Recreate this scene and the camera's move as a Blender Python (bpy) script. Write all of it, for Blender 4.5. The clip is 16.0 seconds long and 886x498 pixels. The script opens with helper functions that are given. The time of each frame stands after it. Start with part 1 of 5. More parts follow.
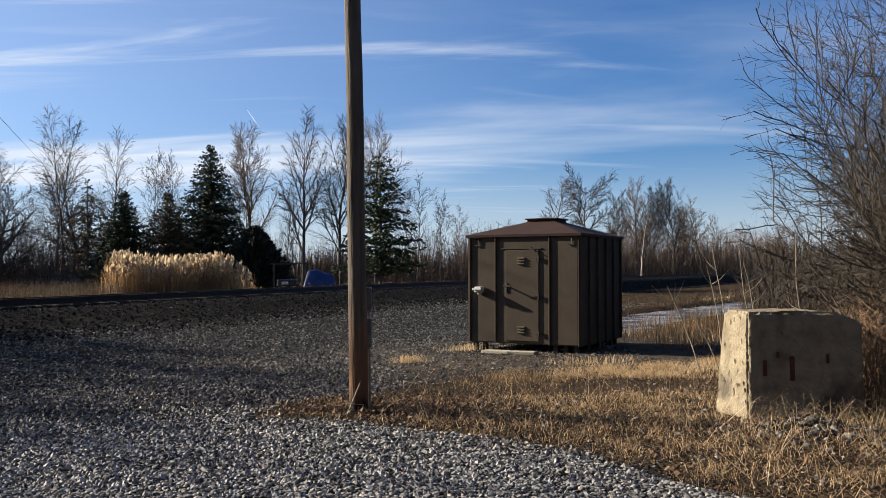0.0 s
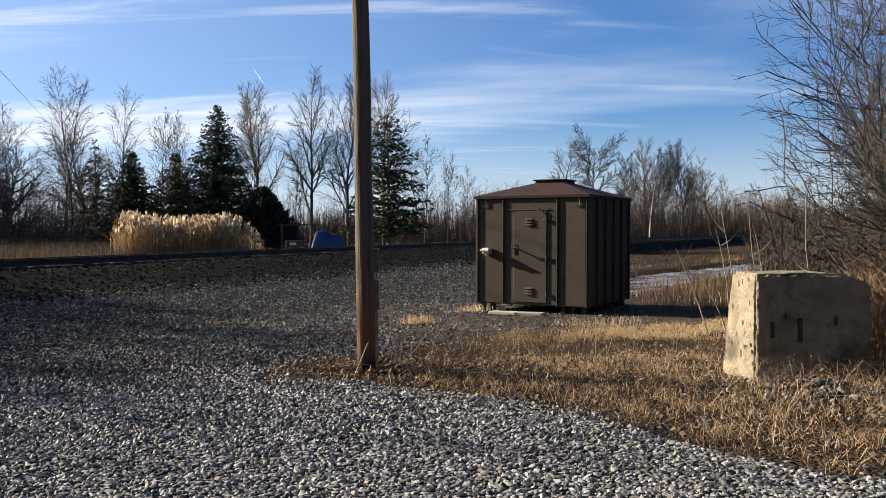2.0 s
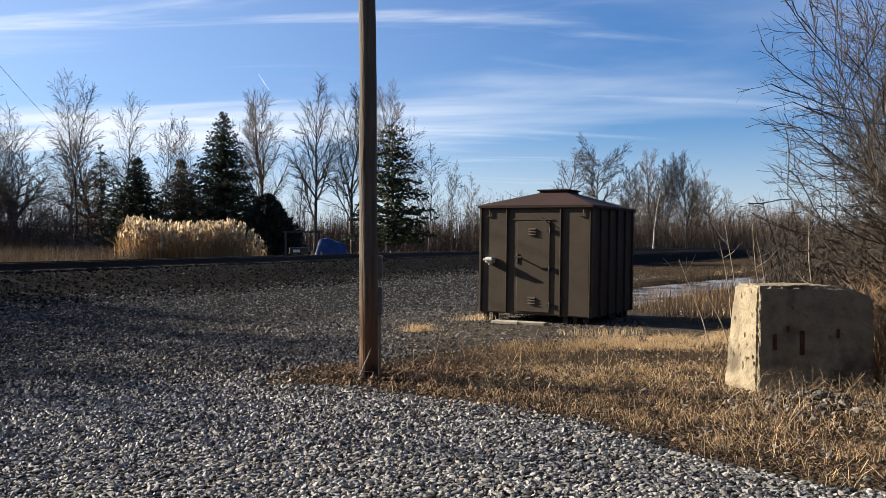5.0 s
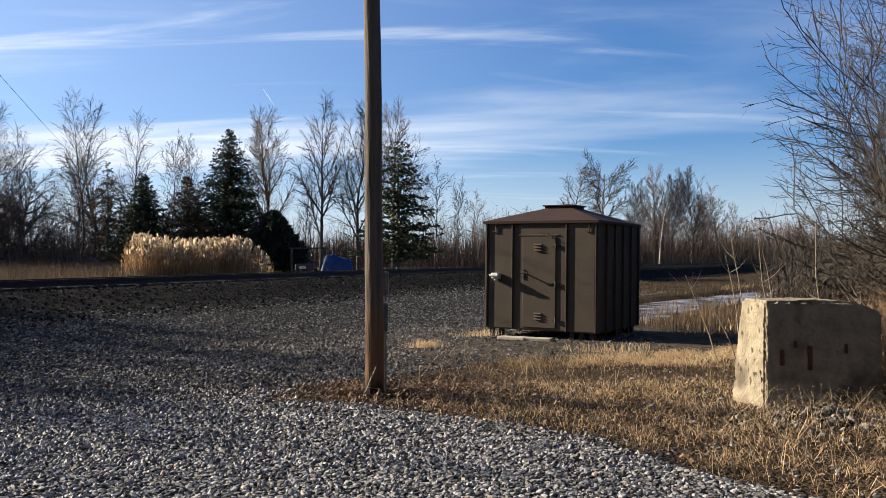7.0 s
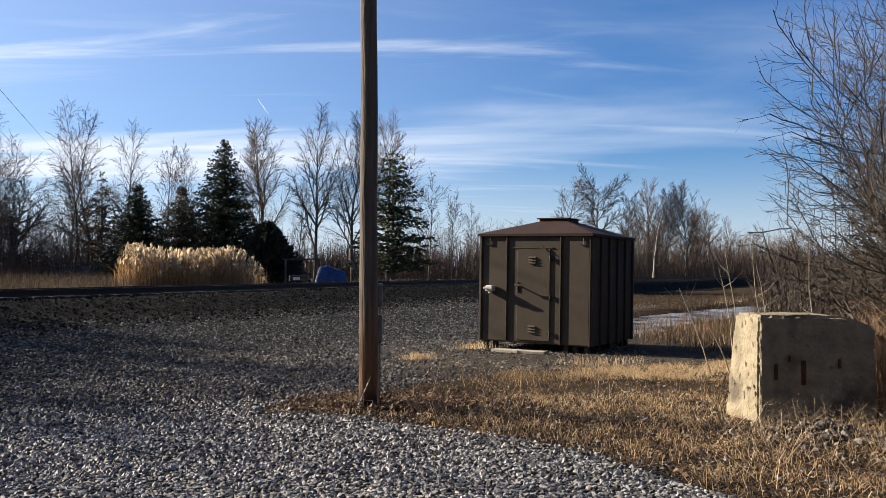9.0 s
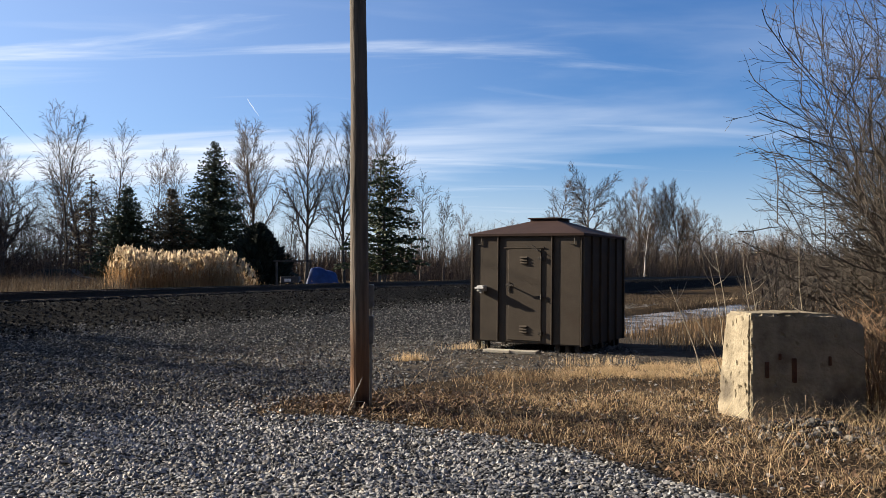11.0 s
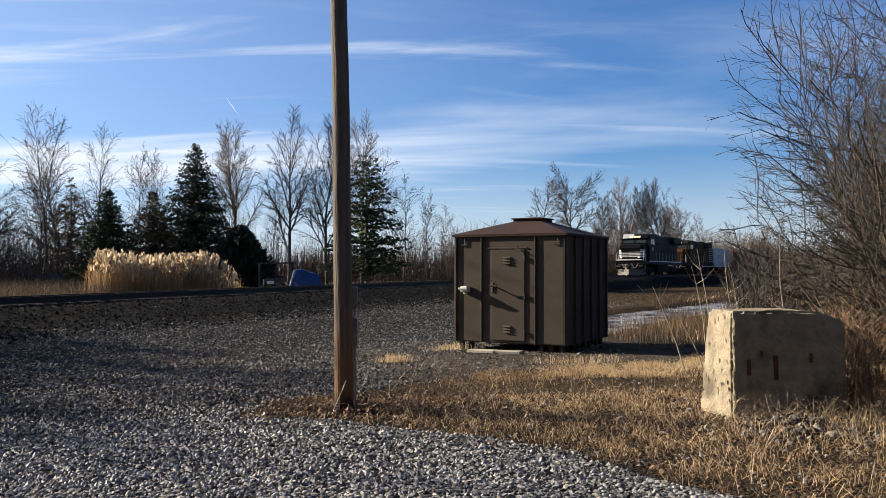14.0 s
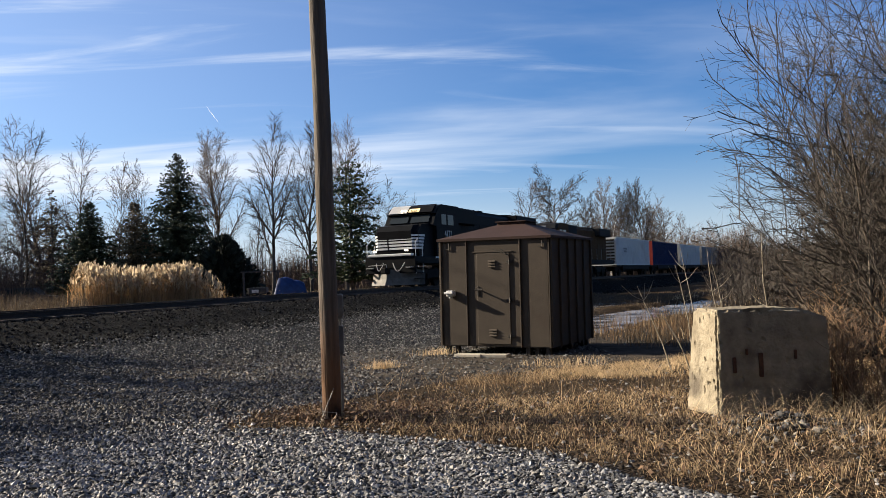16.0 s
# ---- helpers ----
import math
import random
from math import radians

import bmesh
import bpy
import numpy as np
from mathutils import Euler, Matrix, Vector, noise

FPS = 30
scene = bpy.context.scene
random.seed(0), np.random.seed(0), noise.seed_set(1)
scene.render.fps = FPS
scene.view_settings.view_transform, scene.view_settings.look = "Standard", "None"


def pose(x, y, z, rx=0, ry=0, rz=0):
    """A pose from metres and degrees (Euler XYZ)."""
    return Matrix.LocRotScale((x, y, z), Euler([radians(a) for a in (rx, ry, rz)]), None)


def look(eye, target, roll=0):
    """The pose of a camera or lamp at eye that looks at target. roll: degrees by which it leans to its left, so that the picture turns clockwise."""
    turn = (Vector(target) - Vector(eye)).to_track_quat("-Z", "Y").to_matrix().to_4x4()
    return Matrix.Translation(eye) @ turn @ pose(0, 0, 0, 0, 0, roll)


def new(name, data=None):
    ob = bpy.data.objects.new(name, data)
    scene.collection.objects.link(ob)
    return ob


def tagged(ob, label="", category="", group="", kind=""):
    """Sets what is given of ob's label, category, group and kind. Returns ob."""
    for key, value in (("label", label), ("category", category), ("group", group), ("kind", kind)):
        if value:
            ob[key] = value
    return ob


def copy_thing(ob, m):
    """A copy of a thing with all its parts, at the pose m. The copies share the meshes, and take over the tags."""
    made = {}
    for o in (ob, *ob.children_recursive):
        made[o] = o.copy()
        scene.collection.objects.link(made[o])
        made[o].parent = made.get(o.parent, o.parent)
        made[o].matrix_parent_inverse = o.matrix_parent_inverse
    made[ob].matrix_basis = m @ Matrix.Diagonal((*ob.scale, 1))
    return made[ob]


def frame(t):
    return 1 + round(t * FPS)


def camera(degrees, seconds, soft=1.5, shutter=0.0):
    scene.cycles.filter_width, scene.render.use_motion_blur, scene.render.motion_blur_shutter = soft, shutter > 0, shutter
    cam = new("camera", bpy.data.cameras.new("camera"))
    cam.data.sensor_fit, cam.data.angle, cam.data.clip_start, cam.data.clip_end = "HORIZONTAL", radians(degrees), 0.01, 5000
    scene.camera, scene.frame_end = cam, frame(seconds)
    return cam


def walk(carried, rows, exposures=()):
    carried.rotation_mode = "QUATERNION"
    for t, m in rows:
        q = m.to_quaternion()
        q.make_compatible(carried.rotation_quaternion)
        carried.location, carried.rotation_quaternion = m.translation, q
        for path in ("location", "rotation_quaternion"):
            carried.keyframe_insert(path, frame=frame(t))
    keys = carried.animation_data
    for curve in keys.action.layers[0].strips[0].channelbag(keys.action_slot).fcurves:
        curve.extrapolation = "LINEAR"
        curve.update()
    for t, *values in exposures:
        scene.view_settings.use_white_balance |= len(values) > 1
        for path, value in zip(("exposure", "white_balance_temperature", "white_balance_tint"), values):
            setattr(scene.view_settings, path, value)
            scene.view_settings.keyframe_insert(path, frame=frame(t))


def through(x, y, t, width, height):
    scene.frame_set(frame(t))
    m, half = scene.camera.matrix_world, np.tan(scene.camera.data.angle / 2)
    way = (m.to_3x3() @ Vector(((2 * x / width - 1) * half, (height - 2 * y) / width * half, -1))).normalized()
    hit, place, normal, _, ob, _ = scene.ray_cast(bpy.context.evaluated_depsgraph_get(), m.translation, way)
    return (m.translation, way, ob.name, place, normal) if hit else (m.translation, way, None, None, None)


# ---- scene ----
cam = camera(56.0, 16.0, soft=0.65)
PATH = [
    (0, (-0.003, -0.001, 1.598), (-0.002, 1.998, 1.661), -0.8),
    (0.5, (0.005, 0.007, 1.59), (0.022, 2.006, 1.646), -1.0),
    (1, (0.008, -0.002, 1.594), (0.033, 1.997, 1.637), -1.3),
    (1.5, (0.006, 0.013, 1.596), (0.007, 2.013, 1.604), -1.1),
    (2, (0.001, 0.023, 1.599), (-0.018, 2.023, 1.569), -0.7),
    (2.5, (0.002, 0.018, 1.6), (-0.01, 2.017, 1.557), -0.4),
    (3, (0.009, 0.0, 1.593), (0.001, 2.0, 1.565), -0.4),
    (5.5, (-0.003, -0.012, 1.589), (-0.034, 1.987, 1.59), 0.0),
    (6, (0.003, 0.0, 1.592), (-0.032, 2.0, 1.611), -0.2),
    (6.5, (0.004, -0.008, 1.589), (-0.032, 1.991, 1.622), -0.2),
    (7, (0.004, -0.01, 1.59), (-0.037, 1.989, 1.62), -0.2),
    (7.5, (0.004, -0.003, 1.593), (-0.045, 1.996, 1.624), -0.3),
    (8, (0.003, -0.007, 1.59), (-0.044, 1.992, 1.632), -0.2),
    (8.5, (-0.006, -0.009, 1.59), (-0.042, 1.99, 1.64), 0.1),
    (9, (-0.004, -0.011, 1.591), (-0.031, 1.988, 1.65), 0.2),
    (11.5, (0.002, 0.006, 1.585), (0.002, 2.005, 1.647), -0.2),
    (12, (0.0, 0.002, 1.587), (0.015, 2.001, 1.653), 0.0),
    (12.5, (-0.001, 0.003, 1.584), (0.023, 2.002, 1.651), 0.0),
    (13, (0.0, 0.001, 1.585), (0.029, 1.999, 1.65), 0.1),
    (13.5, (-0.005, 0.001, 1.589), (0.015, 2.0, 1.667), -0.0),
    (14, (0.0, 0.006, 1.591), (0.034, 2.005, 1.653), -0.7),
    (14.5, (0.01, 0.019, 1.597), (0.101, 2.017, 1.634), -1.5),
    (15, (0.015, 0.019, 1.603), (0.124, 2.015, 1.658), -2.0),
    (15.5, (0.009, 0.003, 1.607), (0.103, 2.0, 1.682), -2.0),
    (16, (0.003, 0.007, 1.607), (0.074, 2.004, 1.678), -2.1),
]
walk(cam, [(t, look(eye, target, roll)) for t, eye, target, roll in PATH], exposures=[(0.0, 1.44), (0.5, 1.59), (16.0, 1.59)])

# ---- light ----
SUN_EL, SUN_ROT = radians(23), radians(71)
world = bpy.data.worlds.new("winter_sky")
scene.world = world
world.use_nodes = True


def sky_nodes(nt):
    n, l = nt.nodes, nt.links
    n.clear()
    out = n.new("ShaderNodeOutputWorld")
    bg = n.new("ShaderNodeBackground")
    bg.inputs["Strength"].default_value = 0.0505
    sky = n.new("ShaderNodeTexSky")
    sky.sky_type, sky.sun_disc = "NISHITA", False
    sky.sun_elevation, sky.sun_rotation = SUN_EL, -SUN_ROT
    sky.air_density, sky.dust_density, sky.ozone_density = 1.0, 0.9, 2.5
    tc = n.new("ShaderNodeTexCoord")
    sep = n.new("ShaderNodeSeparateXYZ")
    l.new(tc.outputs["Generated"], sep.inputs[0])
    up = n.new("ShaderNodeMath")
    up.operation = "ADD"
    up.inputs[1].default_value = 0.12
    l.new(sep.outputs["Z"], up.inputs[0])
    mx = n.new("ShaderNodeMath")
    mx.operation = "MAXIMUM"
    mx.inputs[1].default_value = 0.05
    l.new(up.outputs[0], mx.inputs[0])
    div = []
    for ax in "XY":
        d = n.new("ShaderNodeMath")
        d.operation = "DIVIDE"
        l.new(sep.outputs[ax], d.inputs[0])
        l.new(mx.outputs[0], d.inputs[1])
        div.append(d)
    com = n.new("ShaderNodeCombineXYZ")
    l.new(div[0].outputs[0], com.inputs[0])
    l.new(div[1].outputs[0], com.inputs[1])

    def layer(turn, scale, size, detail, lo, hi, dist):
        mp = n.new("ShaderNodeMapping")
        mp.inputs["Rotation"].default_value = (0, 0, radians(turn))
        mp.inputs["Scale"].default_value = scale
        mp.inputs["Location"].default_value = (3.1, 1.7, 0)
        l.new(com.outputs[0], mp.inputs[0])
        tx = n.new("ShaderNodeTexNoise")
        tx.inputs["Scale"].default_value = size
        tx.inputs["Detail"].default_value = detail
        tx.inputs["Roughness"].default_value = 0.55
        tx.inputs["Distortion"].default_value = dist
        l.new(mp.outputs[0], tx.inputs["Vector"])
        rp = n.new("ShaderNodeMapRange")
        rp.interpolation_type = "SMOOTHSTEP"
        rp.inputs["From Min"].default_value = lo
        rp.inputs["From Max"].default_value = hi
        l.new(tx.outputs["Fac"], rp.inputs["Value"])
        return rp

    wide = layer(-14, (0.3, 0.9, 1), 0.9, 6, 0.46, 0.78, 0.5)
    fine = layer(-20, (0.35, 1.8, 1), 1.6, 8, 0.52, 0.8, 0.8)
    add = n.new("ShaderNodeMath")
    add.operation = "MULTIPLY_ADD"
    add.use_clamp = True
    add.inputs[1].default_value = 0.8
    l.new(fine.outputs[0], add.inputs[0])
    l.new(wide.outputs[0], add.inputs[2])
    amt = n.new("ShaderNodeMath")
    amt.operation = "MULTIPLY"
    amt.inputs[1].default_value = 0.8
    l.new(add.outputs[0], amt.inputs[0])
    fade = n.new("ShaderNodeMapRange")
    fade.interpolation_type = "SMOOTHSTEP"
    fade.inputs["From Min"].default_value, fade.inputs["From Max"].default_value = 0.35, 0.75
    fade.inputs["To Min"].default_value, fade.inputs["To Max"].default_value = 1.0, 0.1
    l.new(sep.outputs["Z"], fade.inputs["Value"])
    thin = n.new("ShaderNodeMath")
    thin.operation = "MULTIPLY"
    patchy = n.new("ShaderNodeMapRange")
    patchy.inputs["From Min"].default_value, patchy.inputs["From Max"].default_value = -0.45, 0.35
    patchy.inputs["To Min"].default_value, patchy.inputs["To Max"].default_value = 1.4, 0.3
    l.new(sep.outputs["X"], patchy.inputs["Value"])
    few = n.new("ShaderNodeMath")
    few.operation = "MULTIPLY"
    l.new(amt.outputs[0], few.inputs[0])
    l.new(patchy.outputs[0], few.inputs[1])
    l.new(few.outputs[0], thin.inputs[0])
    l.new(fade.outputs[0], thin.inputs[1])
    sunward = n.new("ShaderNodeMapRange")
    sunward.inputs["From Min"].default_value, sunward.inputs["From Max"].default_value = 0.2, -0.7
    sunward.inputs["To Min"].default_value, sunward.inputs["To Max"].default_value = 0.0, 0.6
    l.new(sep.outputs["X"], sunward.inputs["Value"])
    veil = n.new("ShaderNodeMath")
    veil.operation = "MULTIPLY_ADD"
    veil.use_clamp = True
    l.new(wide.outputs[0], veil.inputs[0])
    veil.inputs[1].default_value = 0.5
    veil.inputs[2].default_value = 0.5
    haze = n.new("ShaderNodeMath")
    haze.operation = "MULTIPLY_ADD"
    haze.use_clamp = True
    l.new(veil.outputs[0], haze.inputs[0])
    l.new(sunward.outputs[0], haze.inputs[1])
    low = n.new("ShaderNodeMapRange")
    low.interpolation_type = "SMOOTHSTEP"
    low.inputs["From Min"].default_value, low.inputs["From Max"].default_value = -0.02, 0.16
    low.inputs["To Min"].default_value, low.inputs["To Max"].default_value = 0.6, 0.0
    l.new(sep.outputs["Z"], low.inputs["Value"])
    both = n.new("ShaderNodeMath")
    both.operation = "MAXIMUM"
    l.new(low.outputs[0], both.inputs[0])
    l.new(thin.outputs[0], both.inputs[1])
    l.new(both.outputs[0], haze.inputs[2])
    mix = n.new("ShaderNodeMix")
    mix.data_type = "RGBA"
    mix.inputs["B"].default_value = (6.15, 6.65, 7.45, 1)
    l.new(haze.outputs[0], mix.inputs["Factor"])
    hue = n.new("ShaderNodeMix")
    hue.data_type, hue.blend_type = "RGBA", "MULTIPLY"
    hue.inputs["Factor"].default_value = 1.0
    hue.inputs["B"].default_value = (0.4, 0.64, 0.965, 1)
    l.new(sky.outputs[0], hue.inputs["A"])
    l.new(hue.outputs["Result"], mix.inputs["A"])
    l.new(mix.outputs["Result"], bg.inputs["Color"])
    l.new(bg.outputs[0], out.inputs[0])


sky_nodes(world.node_tree)

sun_data = bpy.data.lights.new("sun", "SUN")
sun_data.energy, sun_data.angle, sun_data.color = 5.0, radians(0.53), (1.0, 0.865, 0.68)
sun = new("sun", sun_data)
TO_SUN = Vector((-math.sin(SUN_ROT) * math.cos(SUN_EL), math.cos(SUN_ROT) * math.cos(SUN_EL), math.sin(SUN_EL)))
sun.matrix_world = look(TO_SUN * 60, (0, 0, 0))


# ---- materials ----
def surface(name, dark, light, scale=6.0, rough=0.8, bump=0.0, fine=0.0, metal=0.0, vary="", stretch=(1, 1, 1), third=None, third_at=0.62, spec=0.3, through=0.0):
    """A two-scale procedural surface. vary: island or object, for brightness from piece to piece."""
    m = bpy.data.materials.new(name)
    m.use_nodes = True
    n, l = m.node_tree.nodes, m.node_tree.links
    b = n["Principled BSDF"]
    b.inputs["Roughness"].default_value = rough
    b.inputs["Metallic"].default_value = metal
    b.inputs["Specular IOR Level"].default_value = spec
    tc = n.new("ShaderNodeTexCoord")
    mp = n.new("ShaderNodeMapping")
    mp.inputs["Scale"].default_value = stretch
    l.new(tc.outputs["Object"], mp.inputs[0])
    t1 = n.new("ShaderNodeTexNoise")
    t1.inputs["Scale"].default_value = scale
    t1.inputs["Detail"].default_value = 6
    t1.inputs["Roughness"].default_value = 0.65
    l.new(mp.outputs[0], t1.inputs["Vector"])
    ramp = n.new("ShaderNodeValToRGB")
    ramp.color_ramp.elements[0].position, ramp.color_ramp.elements[1].position = 0.3, 0.7
    ramp.color_ramp.elements[0].color = (*dark, 1)
    ramp.color_ramp.elements[1].color = (*light, 1)
    l.new(t1.outputs["Fac"], ramp.inputs[0])
    col = ramp.outputs[0]
    if third:
        t3 = n.new("ShaderNodeTexNoise")
        t3.inputs["Scale"].default_value = scale * 0.37
        t3.inputs["Detail"].default_value = 5
        l.new(mp.outputs[0], t3.inputs["Vector"])
        r3 = n.new("ShaderNodeMapRange")
        r3.inputs["From Min"].default_value, r3.inputs["From Max"].default_value = third_at - 0.06, third_at + 0.08
        l.new(t3.outputs["Fac"], r3.inputs["Value"])
        mx = n.new("ShaderNodeMix")
        mx.data_type = "RGBA"
        mx.inputs["B"].default_value = (*third, 1)
        l.new(r3.outputs[0], mx.inputs["Factor"])
        l.new(col, mx.inputs["A"])
        col = mx.outputs["Result"]
    if vary:
        if vary == "island":
            g = n.new("ShaderNodeNewGeometry")
            rnd = g.outputs["Random Per Island"]
        else:
            g = n.new("ShaderNodeObjectInfo")
            rnd = g.outputs["Random"]
        mr = n.new("ShaderNodeMapRange")
        mr.inputs["To Min"].default_value, mr.inputs["To Max"].default_value = 0.55, 1.5
        l.new(rnd, mr.inputs["Value"])
        sc = n.new("ShaderNodeVectorMath")
        sc.operation = "SCALE"
        l.new(col, sc.inputs[0])
        l.new(mr.outputs[0], sc.inputs["Scale"])
        col = sc.outputs[0]
    l.new(col, b.inputs["Base Color"])
    if through:
        tr = n.new("ShaderNodeBsdfTranslucent")
        l.new(col, tr.inputs["Color"])
        ms = n.new("ShaderNodeMixShader")
        ms.inputs[0].default_value = through
        l.new(b.outputs[0], ms.inputs[1])
        l.new(tr.outputs[0], ms.inputs[2])
        l.new(ms.outputs[0], n["Material Output"].inputs["Surface"])
    if bump:
        t2 = n.new("ShaderNodeTexNoise")
        t2.inputs["Scale"].default_value = fine or scale * 5
        t2.inputs["Detail"].default_value = 5
        l.new(mp.outputs[0], t2.inputs["Vector"])
        bp = n.new("ShaderNodeBump")
        bp.inputs["Strength"].default_value = min(1.0, bump)
        bp.inputs["Distance"].default_value = 0.02
        l.new(t2.outputs["Fac"], bp.inputs["Height"])
        l.new(bp.outputs[0], b.inputs["Normal"])
    return m


def glowing(name, colour, strength):
    m = bpy.data.materials.new(name)
    m.use_nodes = True
    b = m.node_tree.nodes["Principled BSDF"]
    b.inputs["Base Color"].default_value = (*colour, 1)
    b.inputs["Emission Color"].default_value = (*colour, 1)
    b.inputs["Emission Strength"].default_value = strength
    return m


def ground_material():
    """Gravel, dirt under grass and railway ballast, by the zone attributes of the ground."""
    m = bpy.data.materials.new("ground_mix")
    m.use_nodes = True
    n, l = m.node_tree.nodes, m.node_tree.links
    b = n["Principled BSDF"]
    b.inputs["Roughness"].default_value = 0.95
    b.inputs["Specular IOR Level"].default_value = 0.02
    tc = n.new("ShaderNodeTexCoord")

    def noise_col(scale, c0, c1, p0=0.32, p1=0.68):
        t = n.new("ShaderNodeTexNoise")
        t.inputs["Scale"].default_value = scale
        t.inputs["Detail"].default_value = 8
        t.inputs["Roughness"].default_value = 0.7
        l.new(tc.outputs["Object"], t.inputs["Vector"])
        r = n.new("ShaderNodeValToRGB")
        r.color_ramp.elements[0].position, r.color_ramp.elements[1].position = p0, p1
        r.color_ramp.elements[0].color, r.color_ramp.elements[1].color = (*c0, 1), (*c1, 1)
        l.new(t.outputs["Fac"], r.inputs[0])
        return r.outputs[0]

    def cells(scale, c0, c1):
        v = n.new("ShaderNodeTexVoronoi")
        v.inputs["Scale"].default_value = scale
        l.new(tc.outputs["Object"], v.inputs["Vector"])
        s = n.new("ShaderNodeSeparateColor")
        l.new(v.outputs["Color"], s.inputs[0])
        r = n.new("ShaderNodeValToRGB")
        r.color_ramp.elements[0].color, r.color_ramp.elements[1].color = (*c0, 1), (*c1, 1)
        l.new(s.outputs[0], r.inputs[0])
        return r.outputs[0], v.outputs["Distance"]

    def blend(fac, a, c):
        x = n.new("ShaderNodeMix")
        x.data_type = "RGBA"
        l.new(fac, x.inputs["Factor"])
        l.new(a, x.inputs["A"])
        l.new(c, x.inputs["B"])
        return x.outputs["Result"]

    # Much darker than the stones and blades above, so the gaps read dark.
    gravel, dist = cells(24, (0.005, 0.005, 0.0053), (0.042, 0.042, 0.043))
    grit = noise_col(3.0, (0.026, 0.022, 0.0185), (0.1, 0.085, 0.07))
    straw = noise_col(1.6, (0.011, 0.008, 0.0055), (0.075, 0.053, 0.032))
    field = noise_col(0.25, (0.05, 0.037, 0.023), (0.14, 0.103, 0.062))
    at = {}
    # Dark ballast bed, near-black because the slope's shade is put into the colour.
    shaded_bed, _ = cells(15, (0.004, 0.004, 0.004), (0.02, 0.0195, 0.019))
    for key in ("dirt", "grass", "meadow", "bed"):
        a = n.new("ShaderNodeAttribute")
        a.attribute_name = key
        at[key] = a.outputs["Fac"]
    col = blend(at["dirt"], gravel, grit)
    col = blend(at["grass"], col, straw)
    col = blend(at["meadow"], col, field)
    col = blend(at["bed"], col, shaded_bed)
    l.new(col, b.inputs["Base Color"])
    t = n.new("ShaderNodeTexNoise")
    t.inputs["Scale"].default_value = 22
    t.inputs["Detail"].default_value = 6
    l.new(tc.outputs["Object"], t.inputs["Vector"])
    ad = n.new("ShaderNodeMath")
    ad.operation = "SUBTRACT"
    l.new(t.outputs["Fac"], ad.inputs[0])
    l.new(dist, ad.inputs[1])
    bp = n.new("ShaderNodeBump")
    bp.inputs["Strength"].default_value = 0.9
    bp.inputs["Distance"].default_value = 0.05
    l.new(ad.outputs[0], bp.inputs["Height"])
    l.new(bp.outputs[0], b.inputs["Normal"])
    return m


def stone_material(name, c0, c1, c2, rough=0.62, spec=0.25):
    """Crushed stone, each piece with its own shade."""
    m = bpy.data.materials.new(name)
    m.use_nodes = True
    n, l = m.node_tree.nodes, m.node_tree.links
    b = n["Principled BSDF"]
    b.inputs["Roughness"].default_value = rough
    b.inputs["Specular IOR Level"].default_value = spec
    g = n.new("ShaderNodeNewGeometry")
    r = n.new("ShaderNodeValToRGB")
    e = r.color_ramp.elements
    e[0].color, e[1].color = (*c0, 1), (*c1, 1)
    e.new(0.55).color = (*[(p + q) * 0.45 for p, q in zip(c0, c1)], 1)
    e.new(0.9).color = (*c2, 1)
    e.new(0.86).color = (*c1, 1)
    l.new(g.outputs["Random Per Island"], r.inputs[0])
    tc = n.new("ShaderNodeTexCoord")
    t = n.new("ShaderNodeTexNoise")
    t.inputs["Scale"].default_value = 60
    t.inputs["Detail"].default_value = 4
    l.new(tc.outputs["Object"], t.inputs["Vector"])
    mr = n.new("ShaderNodeMapRange")
    mr.inputs["To Min"].default_value, mr.inputs["To Max"].default_value = 0.6, 1.4
    l.new(t.outputs["Fac"], mr.inputs["Value"])
    sc = n.new("ShaderNodeVectorMath")
    sc.operation = "SCALE"
    l.new(r.outputs[0], sc.inputs[0])
    l.new(mr.outputs[0], sc.inputs["Scale"])
    l.new(sc.outputs[0], b.inputs["Base Color"])
    return m


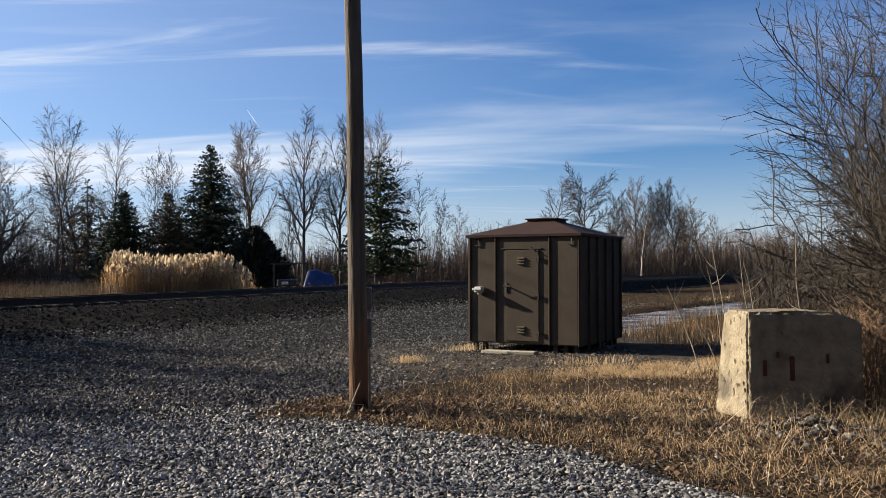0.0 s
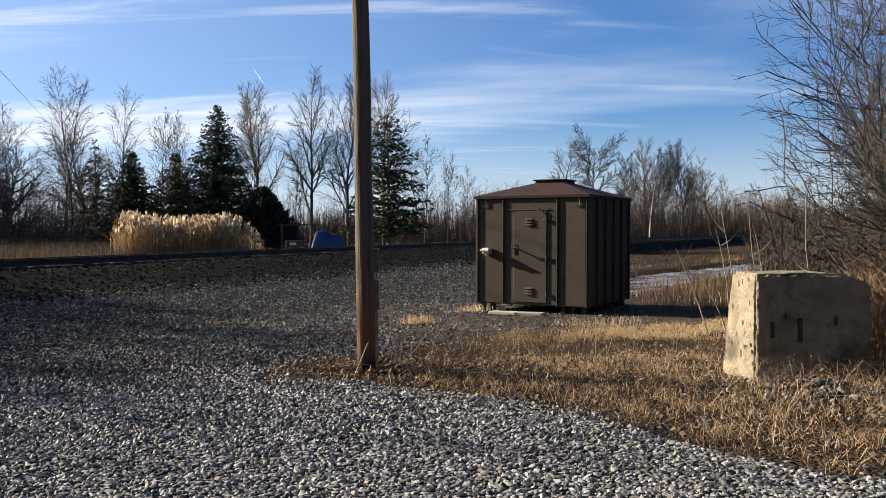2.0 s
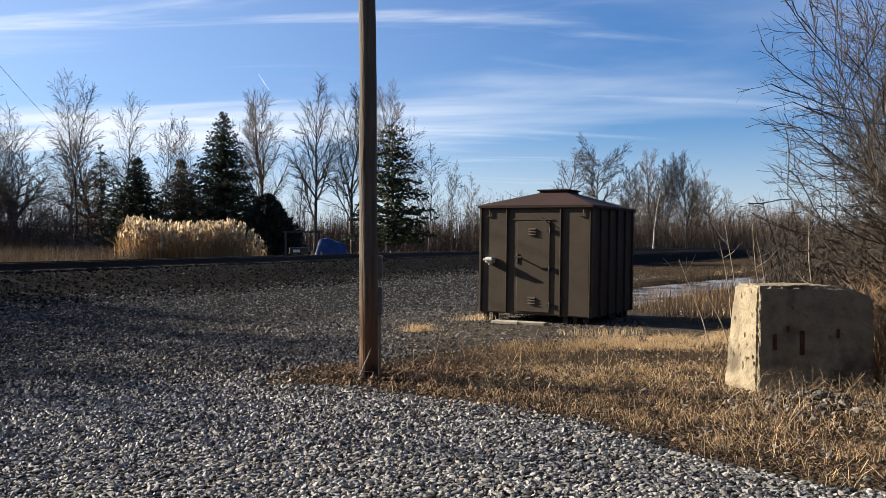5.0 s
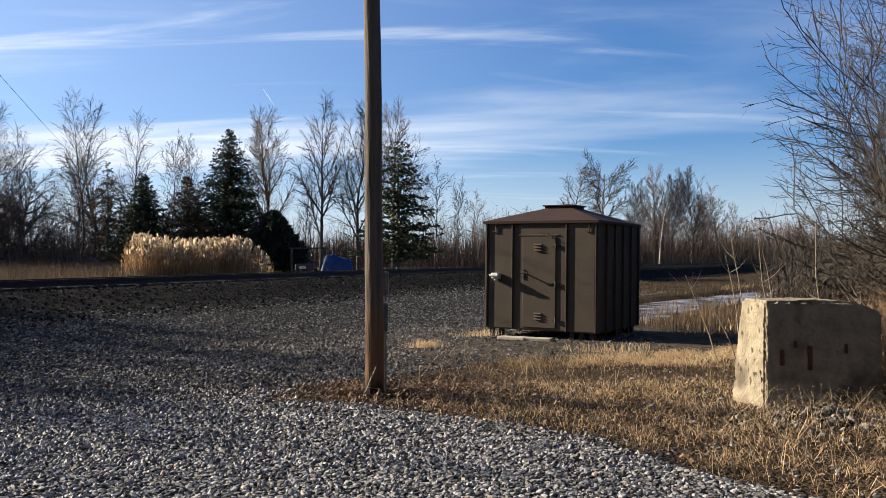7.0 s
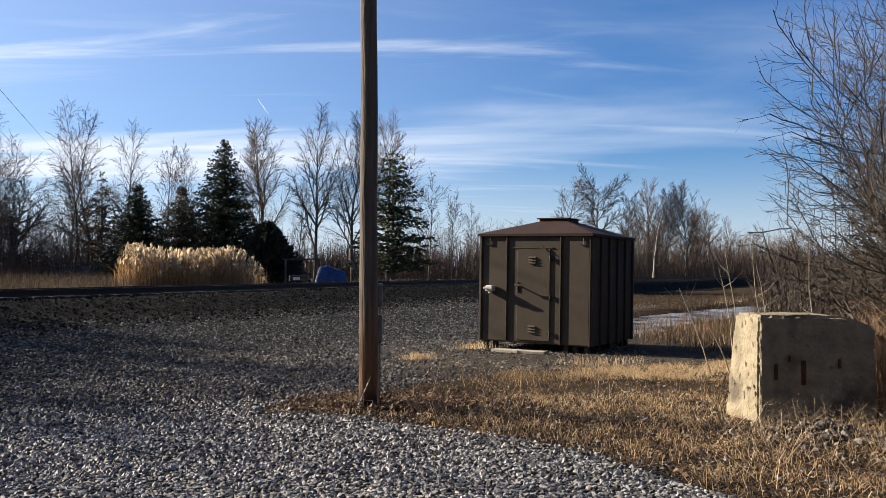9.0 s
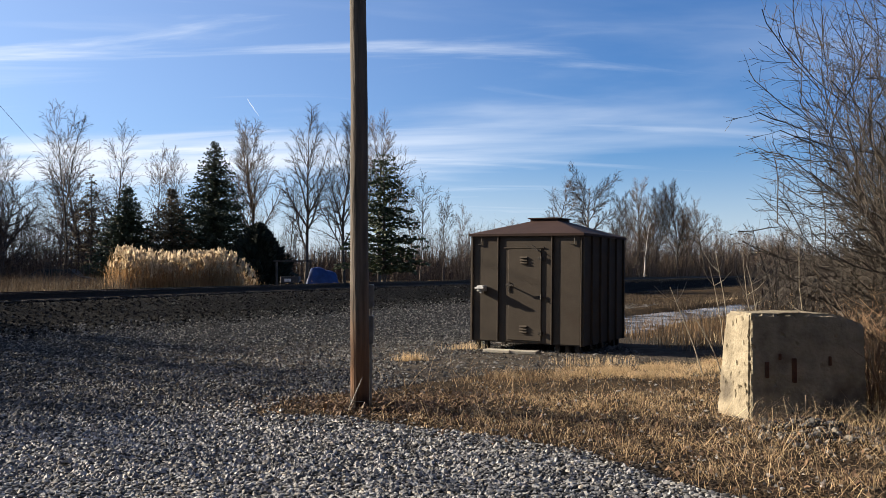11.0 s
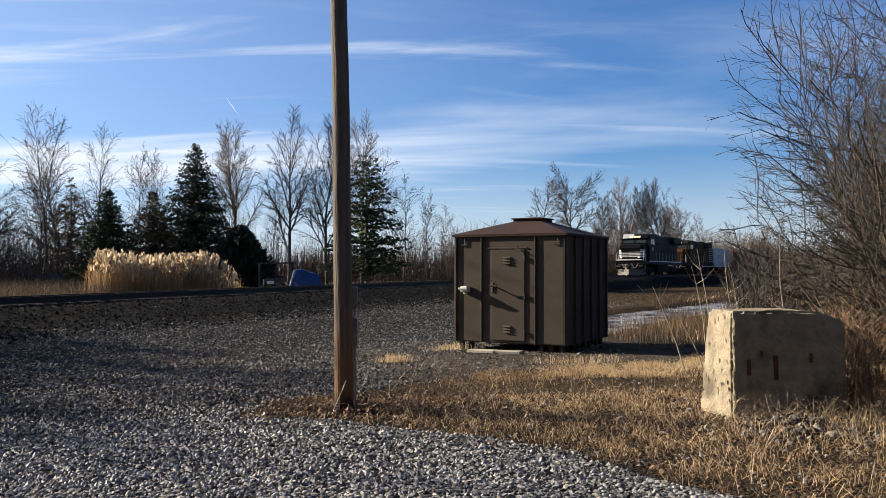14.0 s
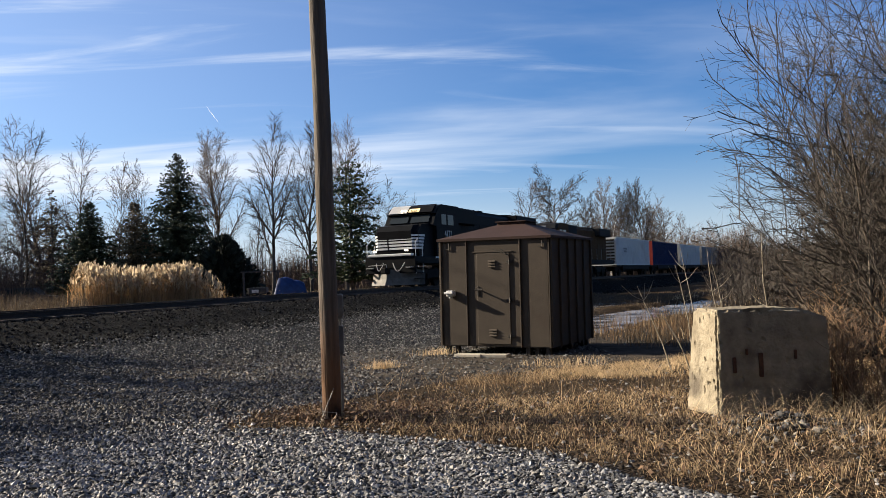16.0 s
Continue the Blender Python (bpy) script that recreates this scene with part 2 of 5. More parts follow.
M = dict(
    ground=ground_material(),
    gravel=stone_material("crushed_limestone", (0.015, 0.015, 0.0158), (0.3226, 0.3199, 0.3171), (0.2651, 0.2273, 0.1768)),
    grit=stone_material("dusty_yard_stone", (0.0132, 0.0129, 0.0126), (0.19, 0.186, 0.18), (0.2, 0.175, 0.145), 0.8, 0.15),
    # Dark stone, taken nearly to black for the embankment's shaded side.
    ballast=stone_material("shade_darkened_ballast", (0.0022, 0.0022, 0.0022), (0.014, 0.0136, 0.0133), (0.0984, 0.0943, 0.0886), 0.9, 0.04),
    rail=surface("rusty_rail", (0.0138, 0.0092, 0.0069), (0.0344, 0.0207, 0.0138), 8, 0.75, 0.3),
    tie=surface("creosote_tie", (0.0115, 0.0092, 0.0075), (0.0402, 0.0316, 0.0258), 5, 0.9, 0.6, vary="object"),
    shed=surface("brown_shed_paint", (0.046, 0.0373, 0.0294), (0.0636, 0.0516, 0.0406), 2.2, 0.75, 0.12, 40, third=(0.0477, 0.0341, 0.0262), third_at=0.66, spec=0.12),
    shed_roof=surface("rusty_roof_paint", (0.0248, 0.0142, 0.0118), (0.0425, 0.0242, 0.0201), 2.5, 0.75, 0.15, 30, third=(0.0266, 0.0153, 0.013), spec=0.12),
    iron=surface("dark_iron", (0.0172, 0.0149, 0.0126), (0.0402, 0.0333, 0.0276), 12, 0.6, 0.3, metal=0.3),
    white=surface("chipped_white_paint", (0.3936, 0.3936, 0.3805), (0.5379, 0.5379, 0.5248), 9, 0.6, 0.2, third=(0.164, 0.1443, 0.1312), third_at=0.64),
    slab=surface("weathered_board", (0.228, 0.2052, 0.1672), (0.3496, 0.3192, 0.266), 7, 0.9, 0.4),
    pole=surface("weathered_pole_wood", (0.05, 0.041, 0.034), (0.125, 0.102, 0.082), 9, 0.9, 0.9, 26, stretch=(1.6, 1.6, 0.1), third=(0.0784, 0.0575, 0.0418), third_at=0.6),
    box=surface("galvanised_box", (0.101, 0.101, 0.101), (0.1653, 0.1653, 0.1653), 8, 0.5, 0.1, metal=0.2),
    concrete=surface("rough_concrete", (0.14, 0.1176, 0.084), (0.2801, 0.2416, 0.175), 5.0, 0.95, 0.9, 30, third=(0.091, 0.077, 0.0595), third_at=0.58, spec=0.1),
    bark=surface("grey_bark", (0.0311, 0.0248, 0.0207), (0.1035, 0.0859, 0.0725), 7, 0.9, 0.4, stretch=(1, 1, 0.3), vary="object"),
    twig=surface("bare_twigs", (0.0318, 0.0239, 0.0188), (0.1092, 0.0824, 0.0655), 3, 0.9, vary="island", spec=0.1),
    shrub_bark=surface("shrub_bark", (0.0345, 0.0262, 0.0201), (0.1102, 0.0877, 0.0688), 6, 0.85, 0.2, vary="island"),
    shrub_twig=surface("shrub_twigs", (0.0158, 0.012, 0.0092), (0.0509, 0.0404, 0.0314), 3, 0.8, vary="island"),
    pale=surface("pale_sapling_bark", (0.1722, 0.1435, 0.1033), (0.287, 0.2526, 0.1952), 8, 0.8, vary="island"),
    birch=surface("birch_bark", (0.246, 0.2276, 0.2029), (0.4305, 0.4059, 0.369), 3, 0.8, 0.2, third=(0.0738, 0.0615, 0.0554)),
    needle=surface("spruce_needles", (0.024, 0.031, 0.017), (0.075, 0.088, 0.046), 0.9, 0.7, vary="island"),
    brown_needle=surface("browned_needles", (0.0547, 0.0438, 0.0243), (0.1702, 0.1215, 0.0668), 0.9, 0.75, vary="island"),
    pine=surface("pine_needles", (0.0207, 0.0309, 0.0151), (0.0688, 0.0861, 0.0413), 0.9, 0.7, vary="island"),
    cedar=surface("dark_evergreen", (0.0071, 0.0107, 0.0071), (0.0212, 0.0271, 0.0166), 1.2, 0.8, vary="island"),
    dry=surface("dry_grass", (0.3861, 0.2723, 0.1483), (0.6205, 0.4758, 0.2965), 0.8, 0.75, vary="island", through=0.35),
    brown_weed=surface("brown_weeds", (0.0918, 0.054, 0.0297), (0.216, 0.1404, 0.0756), 0.9, 0.8, vary="island", through=0.3),
    rust=surface("rusty_bar", (0.0328, 0.0144, 0.0079), (0.0918, 0.0394, 0.0197), 14, 0.9, 0.4),
    far_twig=surface("far_woodland", (0.0656, 0.0492, 0.038), (0.1443, 0.1115, 0.0886), 0.6, 0.95, vary="island", spec=0.05),
    bank_weed=surface("bank_weeds", (0.0339, 0.0238, 0.0147), (0.1132, 0.082, 0.0509), 0.9, 0.85, vary="island", through=0.2),
    leaf=surface("dead_leaves", (0.0746, 0.043, 0.0258), (0.1837, 0.1148, 0.066), 3, 0.8, vary="island"),
    reed=surface("reed_stalks", (0.2153, 0.1269, 0.0577), (0.3537, 0.2306, 0.1192), 0.7, 0.75, vary="island", through=0.35),
    plume=surface("reed_plumes", (0.3484, 0.2703, 0.1802), (0.4925, 0.4024, 0.2763), 0.9, 0.85, vary="island", through=0.5),
    tarp=surface("blue_tarp", (0.0052, 0.0192, 0.0738), (0.0118, 0.0406, 0.1402), 2.5, 0.6, 0.3),
    dark_metal=surface("dark_machine_paint", (0.0131, 0.0144, 0.0157), (0.0328, 0.0341, 0.0361), 5, 0.5),
    loco_black=surface("black_engine_paint", (0.0024, 0.0026, 0.0035), (0.0059, 0.0062, 0.0071), 1.5, 0.6, spec=0.05),
    loco_white=surface("white_engine_paint", (0.3936, 0.3936, 0.3805), (0.5117, 0.5117, 0.4986), 2, 0.45),
    loco_yellow=surface("yellow_engine_paint", (0.041, 0.0189, 0.0057), (0.0599, 0.029, 0.0094), 1.2, 0.8, spec=0.08),
    loco_grey=surface("grey_engine_paint", (0.0103, 0.0103, 0.0109), (0.0201, 0.0201, 0.0207), 1.5, 0.8, spec=0.08),
    loco_under=surface("sooty_underframe", (0.0039, 0.0036, 0.0033), (0.0131, 0.0118, 0.0105), 3, 0.85, spec=0.1),
    steel=surface("worn_steel", (0.164, 0.1574, 0.1509), (0.2952, 0.2886, 0.2755), 4, 0.5, metal=0.5),
    cont_white=surface("white_container_paint", (0.3275, 0.3275, 0.3275), (0.4065, 0.4065, 0.4008), 0.8, 0.5, third=(0.2541, 0.2428, 0.2259), third_at=0.66),
    cont_blue=surface("blue_container_paint", (0.0085, 0.0128, 0.0426), (0.0139, 0.0213, 0.064), 0.9, 0.8, spec=0.08),
    cont_red=surface("red_container_paint", (0.1173, 0.016, 0.0134), (0.1599, 0.0267, 0.0213), 0.9, 0.8, spec=0.08),
    cont_grey=surface("grey_container_paint", (0.1673, 0.1673, 0.1722), (0.2263, 0.2263, 0.2263), 0.9, 0.8, spec=0.08),
    plough=surface("scuffed_plough_steel", (0.0499, 0.0445, 0.0373), (0.1069, 0.0979, 0.0837), 3, 0.7),
    lamp=glowing("headlight_glow", (1.0, 0.9, 0.66), 1.2),
    number_glow=glowing("number_board_glow", (1.0, 0.72, 0.34), 0.16),
    # The contrail's sunlit white is put in as emission.
    vapour=glowing("contrail_glow", (0.95, 0.95, 1.0), 0.24),
)


def glass_material():
    m = bpy.data.materials.new("cab_glass")
    m.use_nodes = True
    b = m.node_tree.nodes["Principled BSDF"]
    b.inputs["Base Color"].default_value = (0.02, 0.024, 0.026, 1)
    b.inputs["Roughness"].default_value = 0.06
    b.inputs["Specular IOR Level"].default_value = 0.16
    return m


M["glass"] = glass_material()


def pole_material():
    """Weathered wood: grey above, stained brown below, tarred at the foot."""
    m = M["pole"]
    n, l = m.node_tree.nodes, m.node_tree.links
    b = n["Principled BSDF"]
    col = b.inputs["Base Color"].links[0].from_socket
    tc = n.new("ShaderNodeTexCoord")
    sp = n.new("ShaderNodeSeparateXYZ")
    l.new(tc.outputs["Object"], sp.inputs[0])
    tx = n.new("ShaderNodeTexNoise")
    tx.inputs["Scale"].default_value = 5
    l.new(tc.outputs["Object"], tx.inputs["Vector"])
    hz = n.new("ShaderNodeMath")
    hz.operation = "MULTIPLY_ADD"
    hz.inputs[1].default_value = 0.7
    l.new(tx.outputs["Fac"], hz.inputs[0])
    l.new(sp.outputs["Z"], hz.inputs[2])
    for lo, hi, tint in ((0.9, 1.9, (1.25, 0.78, 0.48, 1)), (0.45, 0.7, (0.12, 0.12, 0.13, 1))):
        mr = n.new("ShaderNodeMapRange")
        mr.inputs["From Min"].default_value, mr.inputs["From Max"].default_value = lo, hi
        mr.inputs["To Min"].default_value, mr.inputs["To Max"].default_value = 1.0, 0.0
        l.new(hz.outputs[0], mr.inputs["Value"])
        mx = n.new("ShaderNodeMix")
        mx.data_type, mx.blend_type = "RGBA", "MULTIPLY"
        mx.inputs["B"].default_value = tint
        l.new(mr.outputs[0], mx.inputs["Factor"])
        l.new(col, mx.inputs["A"])
        col = mx.outputs["Result"]
    l.new(col, b.inputs["Base Color"])


pole_material()


def water_material():
    m = bpy.data.materials.new("icy_water")
    m.use_nodes = True
    n, l = m.node_tree.nodes, m.node_tree.links
    b = n["Principled BSDF"]
    b.inputs["Roughness"].default_value = 0.12
    b.inputs["IOR"].default_value = 1.33
    tc = n.new("ShaderNodeTexCoord")
    t = n.new("ShaderNodeTexNoise")
    t.inputs["Scale"].default_value = 0.9
    t.inputs["Detail"].default_value = 6
    l.new(tc.outputs["Object"], t.inputs["Vector"])
    r = n.new("ShaderNodeValToRGB")
    r.color_ramp.elements[0].position, r.color_ramp.elements[1].position = 0.42, 0.6
    r.color_ramp.elements[0].color, r.color_ramp.elements[1].color = (0.022, 0.023, 0.026, 1), (0.4, 0.41, 0.46, 1)
    l.new(t.outputs["Fac"], r.inputs[0])
    l.new(r.outputs[0], b.inputs["Base Color"])
    bp = n.new("ShaderNodeBump")
    bp.inputs["Strength"].default_value = 0.08
    bp.inputs["Distance"].default_value = 0.05
    l.new(t.outputs["Fac"], bp.inputs["Height"])
    l.new(bp.outputs[0], b.inputs["Normal"])
    return m


M["water"] = water_material()


# ---- building helpers ----
def mesh_of(name, verts, faces, mat, smooth=False):
    me = bpy.data.meshes.new(name)
    me.from_pydata(verts, [], faces)
    me.materials.append(mat)
    if smooth:
        me.shade_smooth()
    me.update()
    return me


def part(name, data, mat, parent=None, label="", smooth=False):
    """Links a bmesh, or a (verts, faces) pair, as one mesh object under parent."""
    if isinstance(data, tuple):
        me = mesh_of(name, data[0], data[1], mat, smooth)
    elif isinstance(data, bmesh.types.BMesh):
        me = bpy.data.meshes.new(name)
        data.to_mesh(me)
        data.free()
        me.materials.append(mat)
        if smooth:
            me.shade_smooth()
    else:
        me = data
    ob = new(name, me)
    if parent:
        ob.parent = parent
    return tagged(ob, label) if label else ob


def box(x0, x1, y0, y1, z0, z1, bevel=0.0, segments=1, bm=None):
    own = bm is None
    b = bmesh.new()
    bmesh.ops.create_cube(b, size=1)
    for v in b.verts:
        v.co = Vector((x0 + (v.co.x + 0.5) * (x1 - x0), y0 + (v.co.y + 0.5) * (y1 - y0), z0 + (v.co.z + 0.5) * (z1 - z0)))
    if bevel:
        bmesh.ops.bevel(b, geom=b.edges[:], offset=bevel, segments=segments, affect="EDGES")
    if own:
        return b
    me = bpy.data.meshes.new("tmp")
    b.to_mesh(me)
    b.free()
    bm.from_mesh(me)
    bpy.data.meshes.remove(me)
    return bm


def cyl(p0, p1, r0, r1=None, sides=12, bm=None):
    r1 = r0 if r1 is None else r1
    b = bmesh.new() if bm is None else bm
    p0, p1 = Vector(p0), Vector(p1)
    q = (p1 - p0).to_track_quat("Z", "Y").to_matrix().to_4x4()
    m = Matrix.Translation((p0 + p1) / 2) @ q
    bmesh.ops.create_cone(b, cap_ends=True, segments=sides, radius1=r0, radius2=r1, depth=(p1 - p0).length, matrix=m)
    return b


def prism(outline, y0, y1):
    """A plate from an outline in x and z, from y0 to y1."""
    b = bmesh.new()
    a = [b.verts.new((x, y0, z)) for x, z in outline]
    c = [b.verts.new((x, y1, z)) for x, z in outline]
    k = len(outline)
    b.faces.new(a)
    b.faces.new(c[::-1])
    for i in range(k):
        b.faces.new((a[i], c[i], c[(i + 1) % k], a[(i + 1) % k]))
    bmesh.ops.recalc_face_normals(b, faces=b.faces[:])
    return b


def rods(lines, r, sides=6):
    b = bmesh.new()
    for p0, p1 in lines:
        cyl(p0, p1, r, r, sides, b)
    return b


def tube(V, F, pts, radii, sides):
    """Adds a tapered tube along pts."""
    base = len(V)
    k = len(pts)
    for i, p in enumerate(pts):
        d = (pts[min(i + 1, k - 1)] - pts[max(i - 1, 0)])
        d = d.normalized() if d.length > 1e-9 else Vector((0, 0, 1))
        a = Vector((1, 0, 0)) if abs(d.x) < 0.8 else Vector((0, 1, 0))
        u = d.cross(a).normalized()
        w = d.cross(u)
        for j in range(sides):
            t = 2 * math.pi * j / sides
            V.append(tuple(p + (u * math.cos(t) + w * math.sin(t)) * radii[i]))
    for i in range(k - 1):
        for j in range(1 if sides == 2 else sides):
            a, b2 = base + i * sides + j, base + i * sides + (j + 1) % sides
            F.append((a, b2, b2 + sides, a + sides))


def grow(rng, out, start, way, length, r, level, spec):
    """Grows a branch and its branches. out: one (verts, faces) list for each level."""
    s = spec[level]
    k = s["seg"]
    pts, radii, d, p = [start.copy()], [r], way.normalized(), start.copy()
    for i in range(k):
        d = (d + Vector((rng.gauss(0, 1), rng.gauss(0, 1), rng.gauss(0, 1))) * s["wob"] + Vector((0, 0, s["up"]))).normalized()
        p = p + d * (length / k)
        pts.append(p.copy())
        radii.append(max(s.get("min", 0.003), r * (1 - (i + 1) / k * s.get("taper", 0.85))))
    V, F = out[level]
    tube(V, F, pts, radii, s["sides"])
    if level + 1 >= len(spec):
        return
    c = spec[level + 1]
    n = max(1, int(round(c["num"] * rng.uniform(0.8, 1.2) * min(1.0, length / c.get("ref", length)))))
    az = rng.uniform(0, 6.28)
    for j in range(n):
        t = c["lo"] + (1 - c["lo"]) * (j + rng.random()) / n
        f = t * k
        i = min(k - 1, int(f))
        q = pts[i].lerp(pts[i + 1], f - i)
        rr = radii[i] + (radii[i + 1] - radii[i]) * (f - i)
        base = (pts[i + 1] - pts[i]).normalized()
        az += 2.4 + rng.uniform(-0.5, 0.5)
        side = base.orthogonal().normalized()
        side = Matrix.Rotation(az, 3, base) @ side
        ang = radians(c["ang"] * rng.uniform(0.75, 1.25))
        cd = base * math.cos(ang) + side * math.sin(ang)
        ln = length * c["len"] * rng.uniform(0.65, 1.15) * (1 - c.get("fall", 0.55) * t)
        grow(rng, out, q, cd, ln, max(c.get("min", 0.003), min(rr * 0.8, r * c["rad"])), level + 1, spec)


def bare_tree(seed, height, radius, spec, mats=("bark", "twig"), label="", lean=(0, 0)):
    rng = random.Random(seed)
    out = [([], []) for _ in spec]
    grow(rng, out, Vector((0, 0, -0.25)), Vector((lean[0], lean[1], 1)), height, radius, 0, spec)
    tree = tagged(new("bare_tree"), label or "leafless grey-brown deciduous tree in winter beyond the railway", "tree")
    part("trunk", (out[0][0] + [], out[0][1] + []), M[mats[0]], tree, smooth=True)
    V, F = [], []
    for v, f in out[1:]:
        o = len(V)
        V += v
        F += [tuple(i + o for i in q) for q in f]
    part("crown", (V, F), M[mats[1]], tree)
    return tree


UP_TREE = [dict(seg=9, wob=0.05, up=0.06, sides=6, taper=0.95),
           dict(num=19, lo=0.22, ang=31, len=0.56, rad=0.5, seg=6, wob=0.07, up=0.11, sides=4, fall=0.66, min=0.02),
           dict(num=13, lo=0.12, ang=34, len=0.42, rad=0.5, seg=3, wob=0.1, up=0.08, sides=3, fall=0.35, min=0.013, ref=2.6),
           dict(num=13, lo=0.08, ang=33, len=0.6, rad=0.65, seg=2, wob=0.1, up=0.06, sides=2, fall=0.3, min=0.011, ref=1.1)]
ROUND_TREE = [dict(seg=8, wob=0.09, up=0.03, sides=6, taper=0.9),
              dict(num=16, lo=0.22, ang=56, len=0.58, rad=0.5, seg=6, wob=0.15, up=0.08, sides=4, fall=0.5, min=0.02),
              dict(num=12, lo=0.12, ang=46, len=0.45, rad=0.5, seg=3, wob=0.14, up=0.06, sides=3, fall=0.4, min=0.012, ref=2.2),
              dict(num=10, lo=0.08, ang=42, len=0.6, rad=0.6, seg=2, wob=0.12, up=0.05, sides=2, fall=0.3, min=0.009, ref=0.9)]
FAN_TREE = [dict(seg=8, wob=0.06, up=0.03, sides=6, taper=0.9),
            dict(num=11, lo=0.5, ang=58, len=0.46, rad=0.55, seg=6, wob=0.11, up=0.07, sides=4, fall=0.4, min=0.03),
            dict(num=12, lo=0.12, ang=38, len=0.46, rad=0.5, seg=3, wob=0.1, up=0.07, sides=3, fall=0.35, min=0.016, ref=2.2),
            dict(num=10, lo=0.08, ang=36, len=0.6, rad=0.6, seg=2, wob=0.1, up=0.05, sides=2, fall=0.3, min=0.012, ref=1.0)]
THIN_TREE = [dict(seg=8, wob=0.06, up=0.05, sides=5, taper=0.93),
             dict(num=18, lo=0.28, ang=36, len=0.38, rad=0.4, seg=4, wob=0.12, up=0.1, sides=3, fall=0.55, min=0.014),
             dict(num=11, lo=0.12, ang=36, len=0.5, rad=0.5, seg=2, wob=0.1, up=0.06, sides=3, fall=0.3, min=0.011, ref=1.6),
             dict(num=5, lo=0.1, ang=34, len=0.55, rad=0.6, seg=1, wob=0.1, up=0.05, sides=2, fall=0.3, min=0.01, ref=0.8)]


def conifer(seed, height, width, mat, name, label, whorls=26, per=10, gap=0.0, droop=-0.12, bare=0.06, spray=0.3, power=0.85, jit=1.0, loose=0.07):
    """An evergreen of whorled limbs, each hung with many small needle sprays."""
    rng = random.Random(seed)
    tree = tagged(new(name), label, "tree")
    V, F = [], []
    tube(V, F, [Vector((0, 0, -0.25)), Vector((0.03, 0, height * 0.5)), Vector((0, 0, height * 0.99))], [height * 0.018, height * 0.011, 0.012], 7)
    part("trunk", (V, F), M["bark"], tree, smooth=True)
    V, F = [], []
    for w in range(whorls):
        f0 = w / whorls
        a0 = rng.uniform(0, 6.28)
        for j in range(per):
            if rng.random() < gap:
                continue
            f = min(0.99, max(0.0, f0 + rng.uniform(-0.9, 0.9) * jit / whorls))
            z = height * (bare + (1 - bare) * f)
            reach = width / 2 * (1 - f) ** power + 0.06
            a = a0 + 6.283 * j / per + rng.uniform(-0.25, 0.25)
            ln = reach * rng.uniform(0.62, 1.12)
            out = Vector((math.cos(a), math.sin(a), 0))
            side = Vector((-out.y, out.x, 0))
            k = max(4, int(ln / (spray * 0.36)))
            for i in range(k):
                t = (i + rng.random()) / k
                p = out * ln * t + Vector((0, 0, z + droop * ln * t * 2 * (1 - 0.75 * t) + rng.gauss(0, loose)))
                for sgn in (-1, 1, -0.4, 0.4):
                    d = (out * rng.uniform(0.3, 1.0) + side * sgn * rng.uniform(0.3, 1.0) * (1.1 - 0.6 * t) + Vector((0, 0, rng.uniform(-0.35, 0.25)))).normalized()
                    sl = spray * rng.uniform(0.6, 1.3) * (0.55 + 0.45 * (1 - f))
                    wv = d.cross(Vector((rng.gauss(0, 1.0), rng.gauss(0, 1.0), 1))).normalized() * sl * 0.27
                    o = len(V)
                    m1 = p + d * sl * 0.45
                    V += [tuple(p), tuple(m1 + wv), tuple(p + d * sl + Vector((0, 0, -0.04 * sl))), tuple(m1 - wv + Vector((0, 0, -0.03)))]
                    F.append((o, o + 1, o + 2, o + 3))
    part("crown", (V, F), M[mat], tree)
    return tree


def mesh_np(name, verts, faces, mat, smooth=False):
    """A mesh from arrays; all faces have the same number of corners."""
    me = bpy.data.meshes.new(name)
    k = faces.shape[1]
    me.vertices.add(len(verts))
    me.vertices.foreach_set("co", np.ascontiguousarray(verts, dtype=np.float32).ravel())
    me.loops.add(faces.size)
    me.loops.foreach_set("vertex_index", np.ascontiguousarray(faces, dtype=np.int32).ravel())
    me.polygons.add(len(faces))
    me.polygons.foreach_set("loop_start", np.arange(0, faces.size, k, dtype=np.int32))
    me.materials.append(mat)
    me.update(calc_edges=True)
    if smooth:
        me.shade_smooth()
    else:
        me.shade_flat()
    return me


# ---- the railway's line ----
LINE_X, LINE_Y, LINE_TURN, LINE_BEND = -1.47, 43.82, 0.4644, 0.0004
SPEED = 24.7


def line_at(s):
    """Plan place and heading of the track s metres up the line, away from the camera's left."""
    a0, a1 = LINE_TURN, LINE_TURN + LINE_BEND * s
    if abs(s) < 1e-6:
        return LINE_X, LINE_Y, a0
    return (LINE_X + (math.cos(a0) - math.cos(a1)) / LINE_BEND, LINE_Y + (math.sin(a1) - math.sin(a0)) / LINE_BEND, a1)


def rail_top(s):
    return 1.23 - 0.0045 * max(0.0, -s)


def line_coords(x, y):
    """Distance up the line and off it (positive on the camera's side), for arrays."""
    r = 1 / LINE_BEND
    cx, cy = LINE_X + math.cos(LINE_TURN) * r, LINE_Y - math.sin(LINE_TURN) * r
    dx, dy = x - cx, y - cy
    off = r - np.hypot(dx, dy)
    ang = np.arctan2(dy, -dx)
    return (ang - LINE_TURN) * r, off


def smooth_np(e0, e1, v):
    t = np.clip((v - e0) / (e1 - e0), 0, 1)
    return t * t * (3 - 2 * t)


